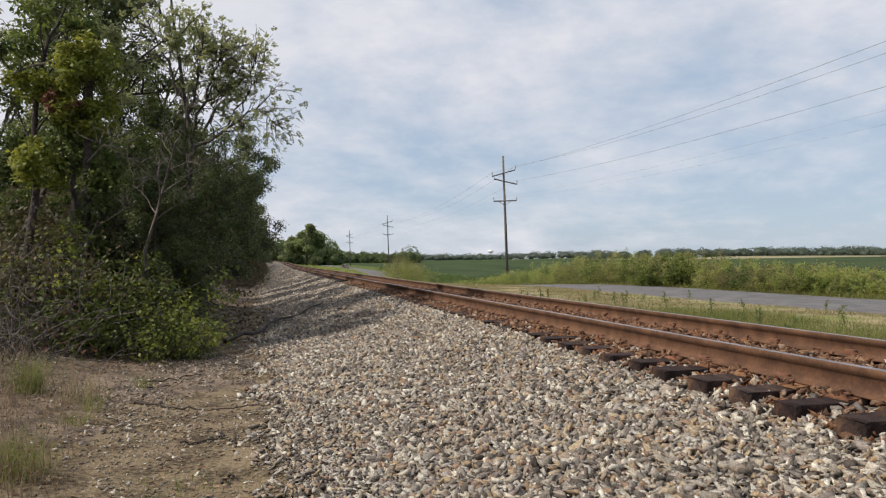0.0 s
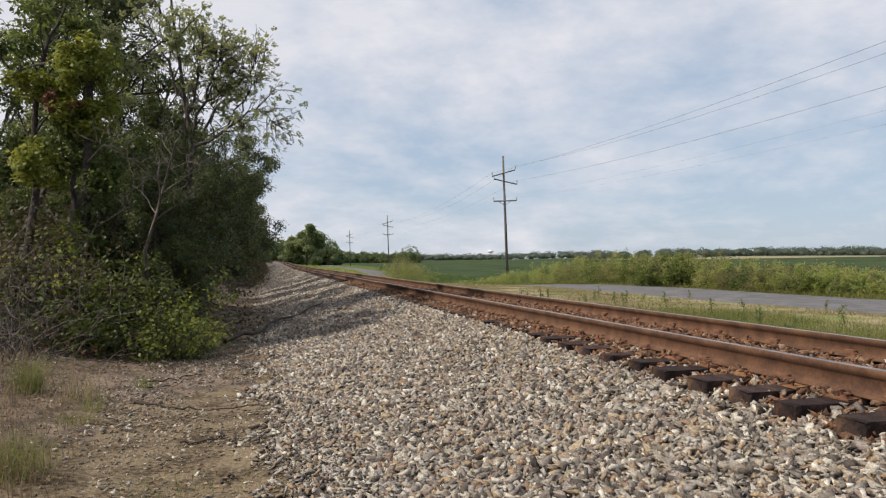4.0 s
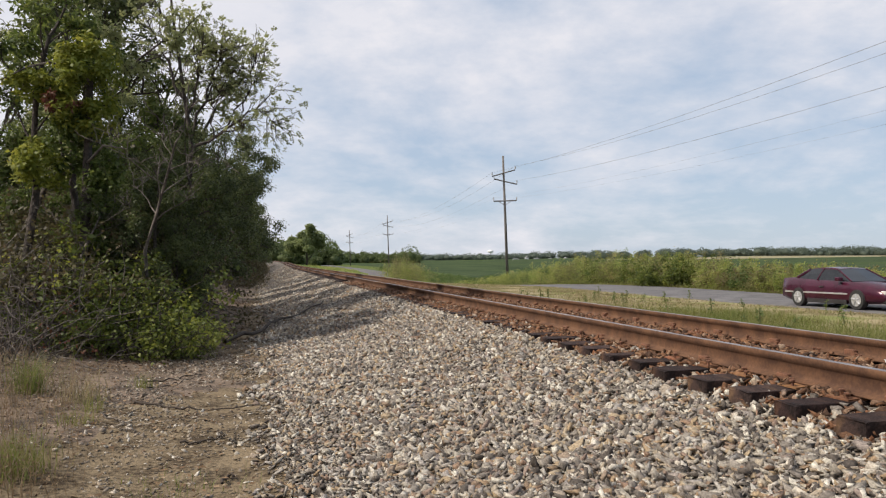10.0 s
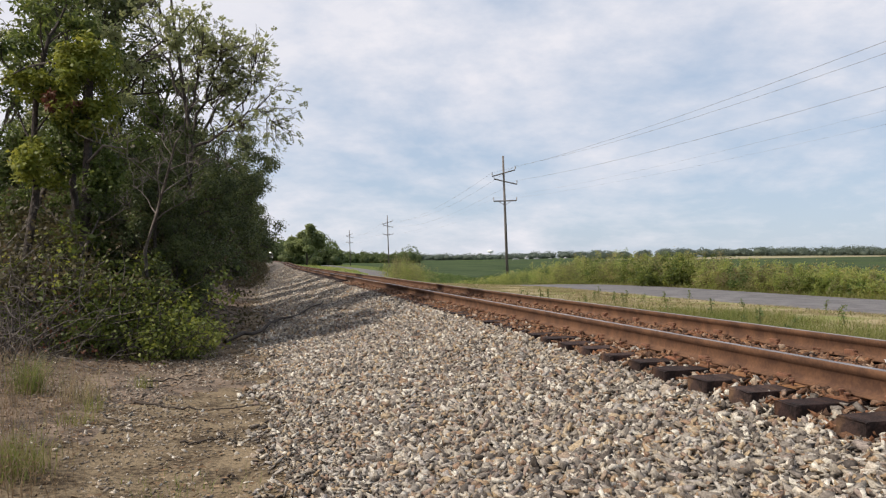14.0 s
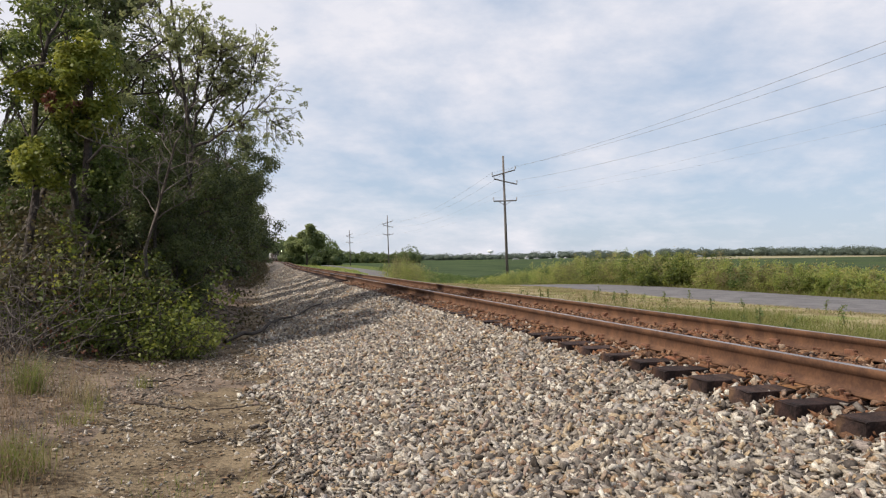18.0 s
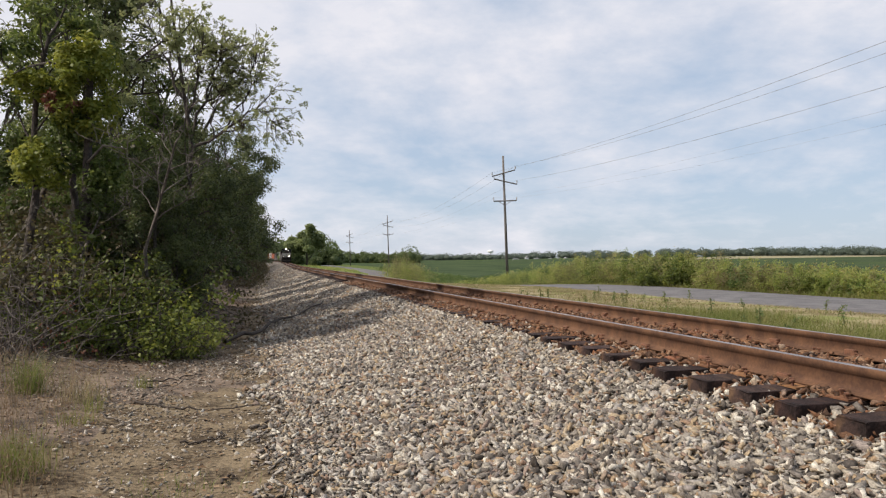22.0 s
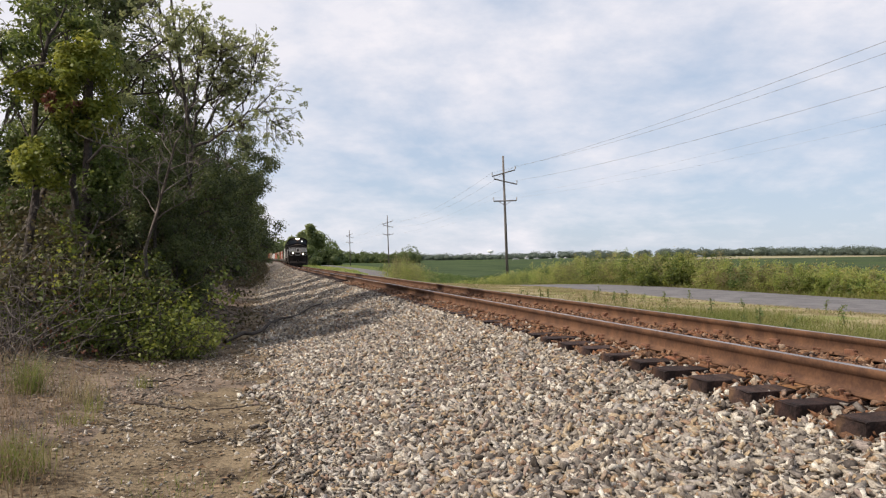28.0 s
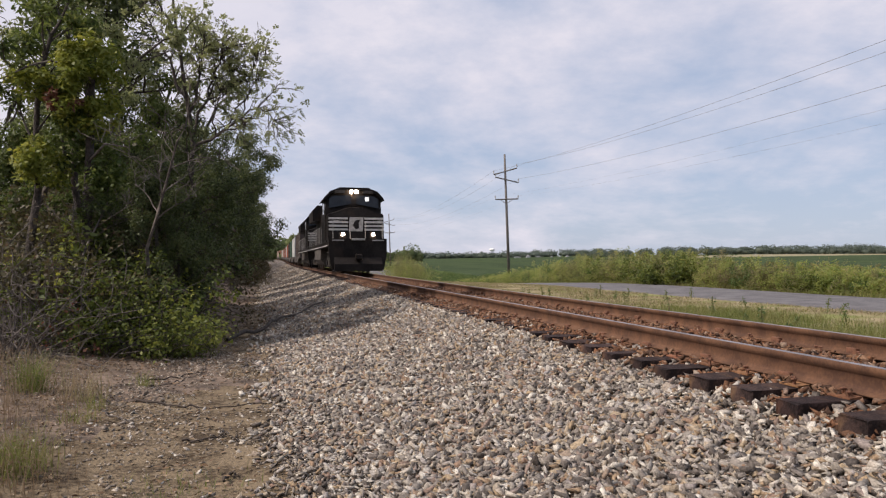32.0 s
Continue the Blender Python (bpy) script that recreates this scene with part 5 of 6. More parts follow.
stick([gpt(398, 610, 0.06), gpt(470, 590, 0.09), gpt(520, 565, 0.10), gpt(573, 542, 0.16)], 0.046, "long dark fallen branch lying on the ballast slope")
stick([gpt(240, 714), gpt(300, 725), gpt(360, 727), gpt(470, 720)], 0.014, "thin dark stick on bare dirt")
stick([gpt(480, 702), gpt(520, 700), gpt(600, 692)], 0.016, "thin dark stick on the stones")
stick([gpt(320, 786), gpt(370, 782), gpt(400, 776)], 0.010, "short brown stick on bare dirt")
stick([gpt(255, 681), gpt(310, 672), gpt(365, 664)], 0.012, "thin dark stick on bare dirt")
stick([gpt(305, 553, 0.35), gpt(340, 580, 0.25), gpt(398, 601, 0.03)], 0.022, "pale bent dead branch by the bush", M_DEADWOOD)
stick([gpt(375, 568, 0.05), gpt(400, 572, 0.05)], 0.03, "short pale piece of dead wood", M_DEADWOOD)
stick([gpt(470, 752), gpt(490, 735), gpt(505, 726)], 0.010, "short dark stick on the stones")
stick([gpt(595, 665), gpt(606, 690), gpt(625, 700)], 0.012, "short dark stick on the stones")
stick([gpt(395, 860), gpt(405, 845), gpt(420, 850)], 0.012, "short brown stick on bare dirt")
stick([gpt(180, 735), gpt(205, 745), gpt(235, 760)], 0.010, "thin pale stick on bare dirt", M_DEADWOOD)
stick([gpt(20, 540, 0.6), gpt(60, 575, 0.5), gpt(90, 640, 0.05)], 0.016, "pale bent dead branch in the brush", M_DEADWOOD)
stick([gpt(0, 600, 0.3), gpt(45, 612, 0.3), gpt(75, 650, 0.03)], 0.014, "pale bent dead branch in the brush", M_DEADWOOD)
stick([gpt(338, 540, 0.30), gpt(372, 572, 0.12), gpt(418, 598, 0.05)], 0.022, "pale dead branch leaning at the foot of the shrubs", M_DEADWOOD)
stick([gpt(372, 566, 0.03), gpt(404, 572, 0.04)], 0.018, "short pale broken stick on bare dirt", M_DEADWOOD)
stick([gpt(262, 690, 0.02), gpt(300, 684, 0.02), gpt(345, 672, 0.02)], 0.010, "thin dark twig on bare dirt")
stick([gpt(335, 790, 0.015), gpt(375, 782, 0.02), gpt(410, 776, 0.015)], 0.008, "thin dark twig on bare dirt")
stick([gpt(575, 705, 0.03), gpt(610, 690, 0.05), gpt(640, 676, 0.04)], 0.012, "thin dark twig on the stones")


# ---------------------------------------------------------------- power line
POLES = [(34.0, -37.3), (8.73, 100.0), (-17.2, 237.3), (-44.8, 360.0), (-74.7, 493.3), (-106.7, 626.7)]
POLE_TOP = [15.47, 15.40, 15.33, 15.33, 15.33, 15.33]
ARM_DIR = Vector((0.983, 0.185, 0.0))


def build_pole(i):
    x, y = POLES[i]
    g = float(ground_z(x, y)) - 0.3
    h = POLE_TOP[i] - g
    p = tagged(new("utility_pole"), "weathered grey wooden power pole with three crossarms", "utility pole", "power line poles")
    p.location = (x, y, g)
    lean = -0.036
    bm = bmesh.new()
    rod(bm, (0, 0, 0), (lean * h, 0, h), 0.21, 0.13, 12)
    part("pole", bm, M_POLE, p, smooth=True)

    def arm(z, dz, half, shift, name, braces=False):
        c = Vector((lean * z, -0.14, z))
        a, b = c + ARM_DIR * (shift - half) - Vector((0, 0, dz)), c + ARM_DIR * (shift + half) + Vector((0, 0, dz))
        bm = bmesh.new(); rod(bm, a, b, 0.085, seg=6)
        ob = part(name, bm, M_POLE, p)
        for q in (a, b):
            bm = bmesh.new()
            rod(bm, q, q + Vector((0, 0, 0.16)), 0.027, seg=6)
            for k in range(4):
                rod(bm, q + Vector((0, 0, 0.16 + 0.093 * k)), q + Vector((0, 0, 0.226 + 0.093 * k)), 0.12 - 0.016 * k, 0.08, 8)
            part("insulator", bm, M_INSUL, p, "grey ceramic insulator")
        if braces:
            for q in (-0.6, 0.6):
                bm = bmesh.new(); rod(bm, c + ARM_DIR * q * half, c + Vector((0, 0.02, -0.60)), 0.033, seg=5)
                part("brace", bm, M_POLE, p)
        return a, b
    e1 = arm(h - 2.33, 0.48, 1.6, 0.0, "crossarm")
    e2 = arm(h - 3.47, -0.33, 1.6, 0.2, "crossarm")
    e3 = arm(h - 6.07, 0.067, 1.6, 0.067, "crossarm", True)
    o = Vector((x, y, g))
    return [o + e1[0] + Vector((0, 0, 0.53)), o + e1[1] + Vector((0, 0, 0.53)), o + e2[1] + Vector((0, 0, 0.53)), o + e3[0] + Vector((0, 0, 0.4)), o + e3[1] + Vector((0, 0, 0.4))]


ends = [build_pole(i) for i in range(len(POLES))]
SAG = (2.2, 2.53, 2.13, 1.67, 1.67)
for i in range(len(POLES) - 1):
    for k in range(5):
        a, b = ends[i][k], ends[i + 1][k]
        pts = [a.lerp(b, s) - Vector((0, 0, SAG[k] * 4 * s * (1 - s))) for s in np.linspace(0, 1, 25)]
        v, f = tubes([[tuple(q) for q in pts]], [np.full(25, 0.011 if k < 3 else 0.004)], 5)
        tagged(mesh_np("power_line", v, f, M_WIRE, smooth=True), "thin sagging overhead power line", "cable", "overhead wires")


# ---------------------------------------------------------------- distance
def far_woods(name, label, spots, height, rng, leaf, mat, per=900, spread=0.55):
    """Row of far trees as one mass: lumpy hearts covered with leaf clumps."""
    cs, hv, hf, base = [], [], [], 0
    iv, if_ = ico_shape()
    for (x, y, s) in spots:
        h = height * s
        g = float(ground_z(x, y)) + (6.5 * np.clip((y - 250) / 420, 0, 1) * np.clip((x - 90) / 200, 0, 1))
        for k in range(3):
            q = iv * (0.85 + rng.uniform(-0.2, 0.2, (len(iv), 1))) * np.array([h * spread * 0.8, h * spread * 0.8, h * 0.40]) * rng.uniform(0.6, 1.0)
            q = q + np.array([x + rng.normal(0, h * spread * 0.35), y + rng.normal(0, h * 0.2), g + h * rng.uniform(0.20, 0.42)])
            hv.append(q); hf.append(if_ + base); base += len(iv)
        u = unit(rng.normal(size=(per, 3))) * (0.55 + 0.45 * rng.random((per, 1)) ** 0.5)
        lump = 1 + 0.22 * np.sin(u[:, :1] * 7 + x) * np.cos(u[:, 2:] * 6 + y)
        c = u * np.array([h * spread, h * spread, h * 0.5]) * lump + np.array([x, y, g + h * 0.5])
        c[:, 2] = np.maximum(c[:, 2] - 0.10 * h, g - 0.2)
        cs.append(c)
    v, f = leaf_quads(np.concatenate(cs), leaf, leaf * 0.75, rng, 0.2)
    top = tagged(new(name), label, "woods", kind="stuff")
    tagged(mesh_np("foliage_mass", v, f, mat, top), kind="stuff")
    tagged(mesh_np("foliage_heart", np.concatenate(hv), np.concatenate(hf), mat, top), kind="stuff")
    return top


rf = np.random.default_rng(33)
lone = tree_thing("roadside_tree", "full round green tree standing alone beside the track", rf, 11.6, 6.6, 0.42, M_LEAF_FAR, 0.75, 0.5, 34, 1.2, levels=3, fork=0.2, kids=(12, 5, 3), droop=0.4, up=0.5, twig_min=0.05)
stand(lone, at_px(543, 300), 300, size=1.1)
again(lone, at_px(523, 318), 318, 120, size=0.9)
sp = [(at_px(px, 440), 440 + d, q) for px, d, q in ((478, 8, 1.35), (487, -6, 1.5), (496, 12, 1.45), (504, -4, 1.2), (511, 6, 1.1))]
sp += [(at_px(px, 400), 400 + rf.uniform(-20, 20), s) for px, s in ((562, 1.45), (572, 1.5), (582, 1.25), (592, 0.9), (600, 0.85))]
far_woods("far_woods", "belt of leafy green trees behind the track", sp, 11, rf, 1.1, M_LEAF_HEDGE, 1100)
far_woods("far_woods", "low brush round the foot of the trees beside the track", [(at_px(px, 308), 308 + d, q) for px, d, q in ((502, 6, 1.0), (511, 0, 0.8), (524, 8, 0.7), (552, 4, 0.6), (560, 0, 0.7))], 6.0, rf, 0.8, M_LEAF_HEDGE, 500)
sp = [(at_px(px, 620), 620 + rf.uniform(-30, 30), rf.uniform(0.7, 1.15)) for px in np.arange(600, 742, 5.0)] + [(at_px(727, 600), 600, 1.6)]
far_woods("far_woods", "hedgerow of far green trees beyond the crop field", sp, 10.0, rf, 1.2, M_LEAF_HEDGE, 500)
sp = [(at_px(px, 1500), 1500 + rf.uniform(-80, 80), rf.uniform(0.6, 1.1)) for px in np.arange(735, 1075, 4.0)]
far_woods("far_woods", "low far treeline on the horizon", sp, 15, rf, 2.2, M_LEAF_RIDGE_HAZED, 220, 0.9)
sp = [(at_px(px, 900), 900 + rf.uniform(-40, 40), 0.70 + 0.36 * min(1, max(0, (px - 1050) / 450)) + rf.uniform(-0.2, 0.2)) for px in np.arange(1040, 1640, 6.0)]
far_woods("far_woods", "wooded ridge beyond the fields, haze put into its pale blue-green leaves", sp, 11.5, rf, 1.1, M_LEAF_RIDGE_HAZED, 700, 0.75)


def water_tower(x, y):
    t = tagged(new("water_tower"), "white water tower with a round tank on the horizon", "water tower")
    g = float(ground_z(x, y))
    t.location = (x, y, g)
    bm = bmesh.new(); bmesh.ops.create_uvsphere(bm, u_segments=20, v_segments=12, radius=1.0, matrix=Matrix.LocRotScale((0, 0, 22.5), None, (8, 8, 4.6)))
    part("tank", bm, M_WHITEPAINT, t, smooth=True)
    bm = bmesh.new(); rod(bm, (0, 0, 0), (0, 0, 19), 2.6, 1.6, 14)
    part("stem", bm, M_WHITEPAINT, t)


water_tower(at_px(868, 2000), 2000)


def farm_building(px, y, w, d, h, roof_h, label, wall=None):
    x = at_px(px, y)
    b = tagged(new("farm_building"), label, "building", "far farm buildings")
    b.location = (x, y, float(ground_z(x, y)))
    part("wall", boxed(-w / 2, w / 2, -d / 2, d / 2, 0, h), wall or M_WHITEPAINT, b)
    bm = bmesh.new(); prism(bm, [(-w / 2 - 0.5, h), (w / 2 + 0.5, h), (0, h + roof_h)], -d / 2 - 0.5, d / 2 + 0.5)
    part("roof", bm, M_ROOF, b)
    for k in (-0.25, 0.2):
        part("window", boxed(w * k - 0.8, w * k + 0.8, -d / 2 - 0.08, -d / 2 + 0.1, 1.2, 2.8), M_ROOF, b)


for px, w, h, r in ((913, 10, 3.2, 1.4), (932, 6, 4, 3), (950, 9, 3.2, 1.6), (974, 6, 3, 1.8), (988, 8, 3, 1.4), (1001, 5, 4, 2)):
    farm_building(px, 1250, w, 12, h, r, "white farm building with a grey roof far across the fields")


# ---------------------------------------------------------------- train
M_BLACK = surface("black_enamel", (0.007, 0.0055, 0.005), (0.017, 0.0145, 0.0135), 1.2, 0.5, bump=0.05, bump_scale=5, fine=0.5, stain=(0.036, 0.025, 0.019), stain_scale=0.9, stain_at=(0.55, 0.8), spec=0.12)
M_UNDER = surface("train_underframe", (0.035, 0.030, 0.027), (0.10, 0.085, 0.072), 3, 0.85, bump=0.3, bump_scale=30, fine=0.6)
M_STRIPE = surface("white_stripe", (0.36, 0.355, 0.35), (0.52, 0.515, 0.50), 4, 0.5, bump=0.05)
M_GLASS = surface("dark_glass", (0.010, 0.012, 0.015), (0.022, 0.025, 0.03), 2, 0.08, bump=0, spec=0.35)
M_LAMP = glow("lit_headlight", (1.0, 0.80, 0.56), 30.0)
# no lamp: daylight showing through the cab, put in as a glowing pane
M_CABGLOW = glow("cab_daylight_glow", (0.9, 0.9, 0.85), 1.0)
M_STEEL = surface("wheel_steel", (0.10, 0.075, 0.06), (0.20, 0.16, 0.13), 8, 0.55, 0.5, bump=0.1)
M_HANDRAIL = surface("grey_handrail", (0.20, 0.195, 0.19), (0.32, 0.31, 0.30), 8, 0.6, bump=0)


def wheelset(parent, x, r=0.5):
    bm = bmesh.new()
    for s in (-1, 1):
        rod(bm, (x, s * 0.69, r), (x, s * 0.82, r), r, seg=24)
        rod(bm, (x, s * 0.66, r), (x, s * 0.69, r), r + 0.03, seg=24)
    rod(bm, (x, -0.8, r), (x, 0.8, r), 0.09, seg=10)
    return part("wheelset", bm, M_STEEL, parent)


def bogie(parent, xs, half):
    b = None
    for s in (-1, 1):
        bm = bmesh.new()
        prism(bm, [(xs[0] - half, 0.55), (xs[0] - half, 0.85), (xs[0], 1.0), (xs[-1], 1.0), (xs[-1] + half, 0.85), (xs[-1] + half, 0.55), (xs[-1] + 0.3, 0.38), (xs[0] - 0.3, 0.38)], s * 0.98, s * 1.14)
        for x in xs:
            box(bm, x - 0.22, x + 0.22, s * 1.10, s * 1.24, 0.36, 0.74, 0.03)
        b = part("truck_frame", bm, M_UNDER, parent)
    for x in xs:
        wheelset(parent, x)


def locomotive(name, label, lit):
    lo = tagged(new(name), label, "locomotive", "train")
    # deck and sill
    part("deck", boxed(-11.0, 10.75, -1.52, 1.52, 1.42, 1.72, 0.02), M_BLACK, lo)
    bm = bmesh.new(); prism(bm, [(-1.52, 0.98), (-1.35, 0.18), (1.35, 0.18), (1.52, 0.98), (1.52, 1.84), (-1.52, 1.84)], 10.55, 10.85, axis="x")
    pilot = part("pilot", bm, M_BLACK, lo)
    bm = bmesh.new(); prism(bm, [(10.85, 0.2), (11.15, 0.14), (11.15, 0.5), (10.85, 0.85)], -1.25, 1.25)
    part("plow", bm, M_BLACK, pilot)
    bm = bmesh.new(); box(bm, 10.8, 11.45, -0.16, 0.16, 0.72, 1.02, 0.04); box(bm, 11.3, 11.55, -0.2, 0.1, 0.74, 1.0, 0.04)
    part("coupler", bm, M_BLACK, pilot)
    part("anticlimber", boxed(10.78, 11.05, -0.34, 0.34, 1.74, 1.84, 0.02), M_HANDRAIL, lo)
    for s in (-1, 1):
        part("step_edge", boxed(10.84, 10.90, s * 0.75, s * 1.35, 1.72, 1.78), M_HANDRAIL, lo)
        for k in range(4):
            part("step", boxed(10.1, 10.7, s * 1.30, s * 1.56, 0.38 + 0.36 * k, 0.42 + 0.36 * k), M_UNDER, lo)
    # nose
    bm = bmesh.new()
    prism(bm, [(-1.5, 1.72), (1.5, 1.72), (1.5, 3.2), (1.2, 3.36), (0.35, 3.66), (-0.35, 3.66), (-1.2, 3.36), (-1.5, 3.2)], 8.3, 10.05, axis="x")
    for v in bm.verts:
        if v.co.x > 9:
            v.co.x -= max(0, v.co.z - 1.72) * 0.16
            v.co.z -= 0.12 if v.co.z > 3.3 else 0
    bmesh.ops.bevel(bm, geom=[e for e in bm.edges if e.calc_length() > 1.2], offset=0.05, segments=2, affect="EDGES")
    nose = part("nose", bm, M_BLACK, lo)
    for k in range(4):
        z = 2.30 + 0.20 * k
        x = 10.05 - (z - 1.72) * 0.16
        for s in (-1, 1):
            part("stripe", boxed(x - 0.012, x + 0.012, s * 0.45, s * 1.47, z, z + 0.105), M_STRIPE, nose, "white painted stripe")
    x = 10.05 - (2.62 - 1.72) * 0.16
    bm = bmesh.new(); prism(bm, [(-0.40, 2.26), (0.34, 2.26), (0.40, 3.02), (-0.34, 3.02)], x - 0.02, x + 0.02, axis="x")
    for v in bm.verts:
        v.co.x -= (v.co.z - 2.62) * 0.16
    part("emblem", bm, M_HANDRAIL, nose, "white painted emblem panel")
    bm = bmesh.new(); prism(bm, [(-0.02, 2.36), (0.16, 2.44), (0.13, 2.70), (0.24, 2.90), (-0.02, 2.86), (-0.20, 2.58)], x + 0.014, x + 0.030, axis="x")
    for v in bm.verts:
        v.co.x -= (v.co.z - 2.62) * 0.16
    part("emblem_mark", bm, M_BLACK, nose, "black painted mark on the emblem")
    # cab
    bm = bmesh.new()
    prism(bm, [(-1.53, 1.72), (1.53, 1.72), (1.53, 4.10), (1.26, 4.40), (0.74, 4.60), (-0.74, 4.60), (-1.26, 4.40), (-1.53, 4.10)], 5.7, 8.75, axis="x")
    for v in bm.verts:
        if v.co.x > 8 and v.co.z > 4:
            v.co.x -= 0.25
    cab = part("cab", bm, M_BLACK, lo)
    bm = bmesh.new()
    prism(bm, [(-1.70, 4.02), (-1.62, 4.16), (-1.32, 4.50), (-0.78, 4.72), (0.78, 4.72), (1.32, 4.50), (1.62, 4.16), (1.70, 4.02), (1.52, 4.10), (1.24, 4.40), (0.72, 4.59), (-0.72, 4.59), (-1.24, 4.40), (-1.52, 4.10)], 5.5, 8.85, axis="x")
    part("cab_roof", bm, M_BLACK, lo)
    for s in (-1, 1):
        bm = bmesh.new(); prism(bm, [(s * 0.14, 3.82), (s * 1.36, 3.58), (s * 1.36, 4.08), (s * 1.12, 4.26), (s * 0.14, 4.30)], 8.70, 8.78, axis="x")
        for v in bm.verts:
            v.co.x -= max(0, (v.co.z - 3.6)) * 0.12
        part("windscreen", bm, M_GLASS, cab, "dark windscreen pane")
        part("side_window", boxed(6.3, 7.7, s * 1.52, s * 1.55, 3.3, 4.05, 0.01), M_GLASS, cab, "dark cab side window")
        part("cab_door", boxed(7.95, 8.45, s * 1.52, s * 1.56, 1.85, 3.6, 0.01), M_BLACK, cab)
        part("number_board", boxed(8.72, 8.86, s * 0.50, s * 1.05, 4.40, 4.56), M_UNDER, cab, "dark number board with an illegible number")
    part("window_daylight", boxed(8.705, 8.80, 0.62, 0.82, 3.98, 4.2), M_CABGLOW, cab, "daylight seen through the cab window") if lit else None
    # headlights
    for y in (-0.14, 0.14):
        bm = bmesh.new(); rod(bm, (8.60, y, 4.50), (8.84, y, 4.50), 0.10, seg=16)
        part("headlight", bm, M_LAMP if lit else M_GLASS, lo, "lit round headlight" if lit else "unlit headlight")
    for s in (-1, 1):
        bm = bmesh.new(); rod(bm, (10.72, s * 0.80, 2.06), (10.95, s * 0.80, 2.06), 0.085, seg=16)
        part("ditch_light", bm, M_LAMP if lit else M_GLASS, lo, "lit ditch light" if lit else "unlit ditch light")
        bm = bmesh.new(); box(bm, 10.62, 10.74, s * 0.64, s * 0.96, 1.84, 2.2, 0.02)
        part("ditch_light_bracket", bm, M_BLACK, lo)
    # long hood
    bm = bmesh.new(); prism(bm, [(-0.95, 1.72), (0.95, 1.72), (0.95, 3.95), (0.70, 4.22), (-0.70, 4.22), (-0.95, 3.95)], -9.9, 5.7, axis="x")
    hood = part("hood", bm, M_BLACK, lo)
    bm = bmesh.new(); prism(bm, [(-1.50, 3.55), (1.50, 3.55), (1.55, 4.30), (1.2, 4.68), (-1.2, 4.68), (-1.55, 4.30)], -9.6, -4.6, axis="x")
    part("radiator", bm, M_BLACK, hood)
    bm = bmesh.new(); box(bm, 0.5, 3.6, -1.15, 1.15, 3.7, 4.45, 0.06)
    part("blower_housing", bm, M_BLACK, hood)
    bm = bmesh.new(); box(bm, -1.4, -0.3, -0.35, 0.35, 4.2, 4.55, 0.04)
    part("exhaust_stack", bm, M_UNDER, hood)
    for k in range(9):
        for s in (-1, 1):
            part("hood_door", boxed(-9.3 + k * 1.62, -9.3 + k * 1.62 + 1.5, s * 0.945, s * 0.975, 1.85, 3.45, 0.01), M_BLACK, hood)
    for s in (-1, 1):
        bm = bmesh.new()
        for k in range(11):
            x = -10.4 + k * 1.6
            rod(bm, (x, s * 1.46, 1.7), (x, s * 1.46, 2.75), 0.02, seg=5)
        rod(bm, (-10.4, s * 1.46, 2.75), (5.6, s * 1.46, 2.75), 0.02, seg=5)
        part("handrail", bm, M_HANDRAIL, lo, "grey pipe handrail")
        part("sill_stripe", boxed(-10.9, 10.6, s * 1.515, s * 1.53, 1.46, 1.52), M_STRIPE, lo, "thin white sill line")
        bm = bmesh.new()
        rod(bm, (10.7, s * 1.3, 1.8), (10.7, s * 1.3, 2.8), 0.02, seg=5); rod(bm, (10.7, s * 0.4, 1.8), (10.7, s * 0.4, 2.7), 0.02, seg=5); rod(bm, (10.7, s * 1.3, 2.8), (10.7, s * 0.4, 2.7), 0.02, seg=5)
        part("handrail", bm, M_HANDRAIL, lo, "grey pipe handrail")
    bm = bmesh.new(); prism(bm, [(-1.45, 1.4), (1.45, 1.4), (1.45, 0.75), (1.15, 0.42), (-1.15, 0.42), (-1.45, 0.75)], -3.2, 3.2, axis="x")
    part("fuel_tank", bm, M_UNDER, lo)
    bogie(lo, (5.0, 7.0, 9.0), 0.7)
    bogie(lo, (-9.0, -7.0, -5.0), 0.7)
    return lo


CONT_COL = {"white": (0.50, 0.51, 0.50), "green": (0.030, 0.075, 0.048), "orange": (0.34, 0.095, 0.045), "grey": (0.055, 0.040, 0.034), "red": (0.22, 0.045, 0.035), "tan": (0.30, 0.23, 0.17)}
CONT_MAT = {k: surface("container_" + k, tuple(c * 0.75 for c in v), v, 1.0, 0.6, bump=0.1, bump_scale=8, fine=0.5, stain=(0.12, 0.075, 0.05), stain_scale=0.8, stain_at=(0.62, 0.85)) for k, v in CONT_COL.items()}


def flatcar():
    c = tagged(new("flatcar"), "dark steel intermodal flatcar", "rail car", "train")
    part("deck", boxed(-9.6, 9.6, -1.35, 1.35, 0.92, 1.10, 0.02), M_UNDER, c)
    part("centre_sill", boxed(-9.6, 9.6, -0.3, 0.3, 0.5, 0.93, 0.02), M_UNDER, c)
    for s in (-1, 1):
        bm = bmesh.new(); prism(bm, [(-9.6, 0.95), (9.6, 0.95), (7.2, 0.8), (5.5, 0.45), (-5.5, 0.45), (-7.2, 0.8)], s * 1.32, s * 1.42)
        part("side_sill", bm, M_UNDER, c)
    bogie(c, (-7.9, -6.1), 0.45)
    bogie(c, (6.1, 7.9), 0.45)
    bm = bmesh.new(); box(bm, 9.6, 10.1, -0.15, 0.15, 0.7, 1.0, 0.03); box(bm, -10.1, -9.6, -0.15, 0.15, 0.7, 1.0, 0.03)
    part("coupler", bm, M_UNDER, c)
    return c


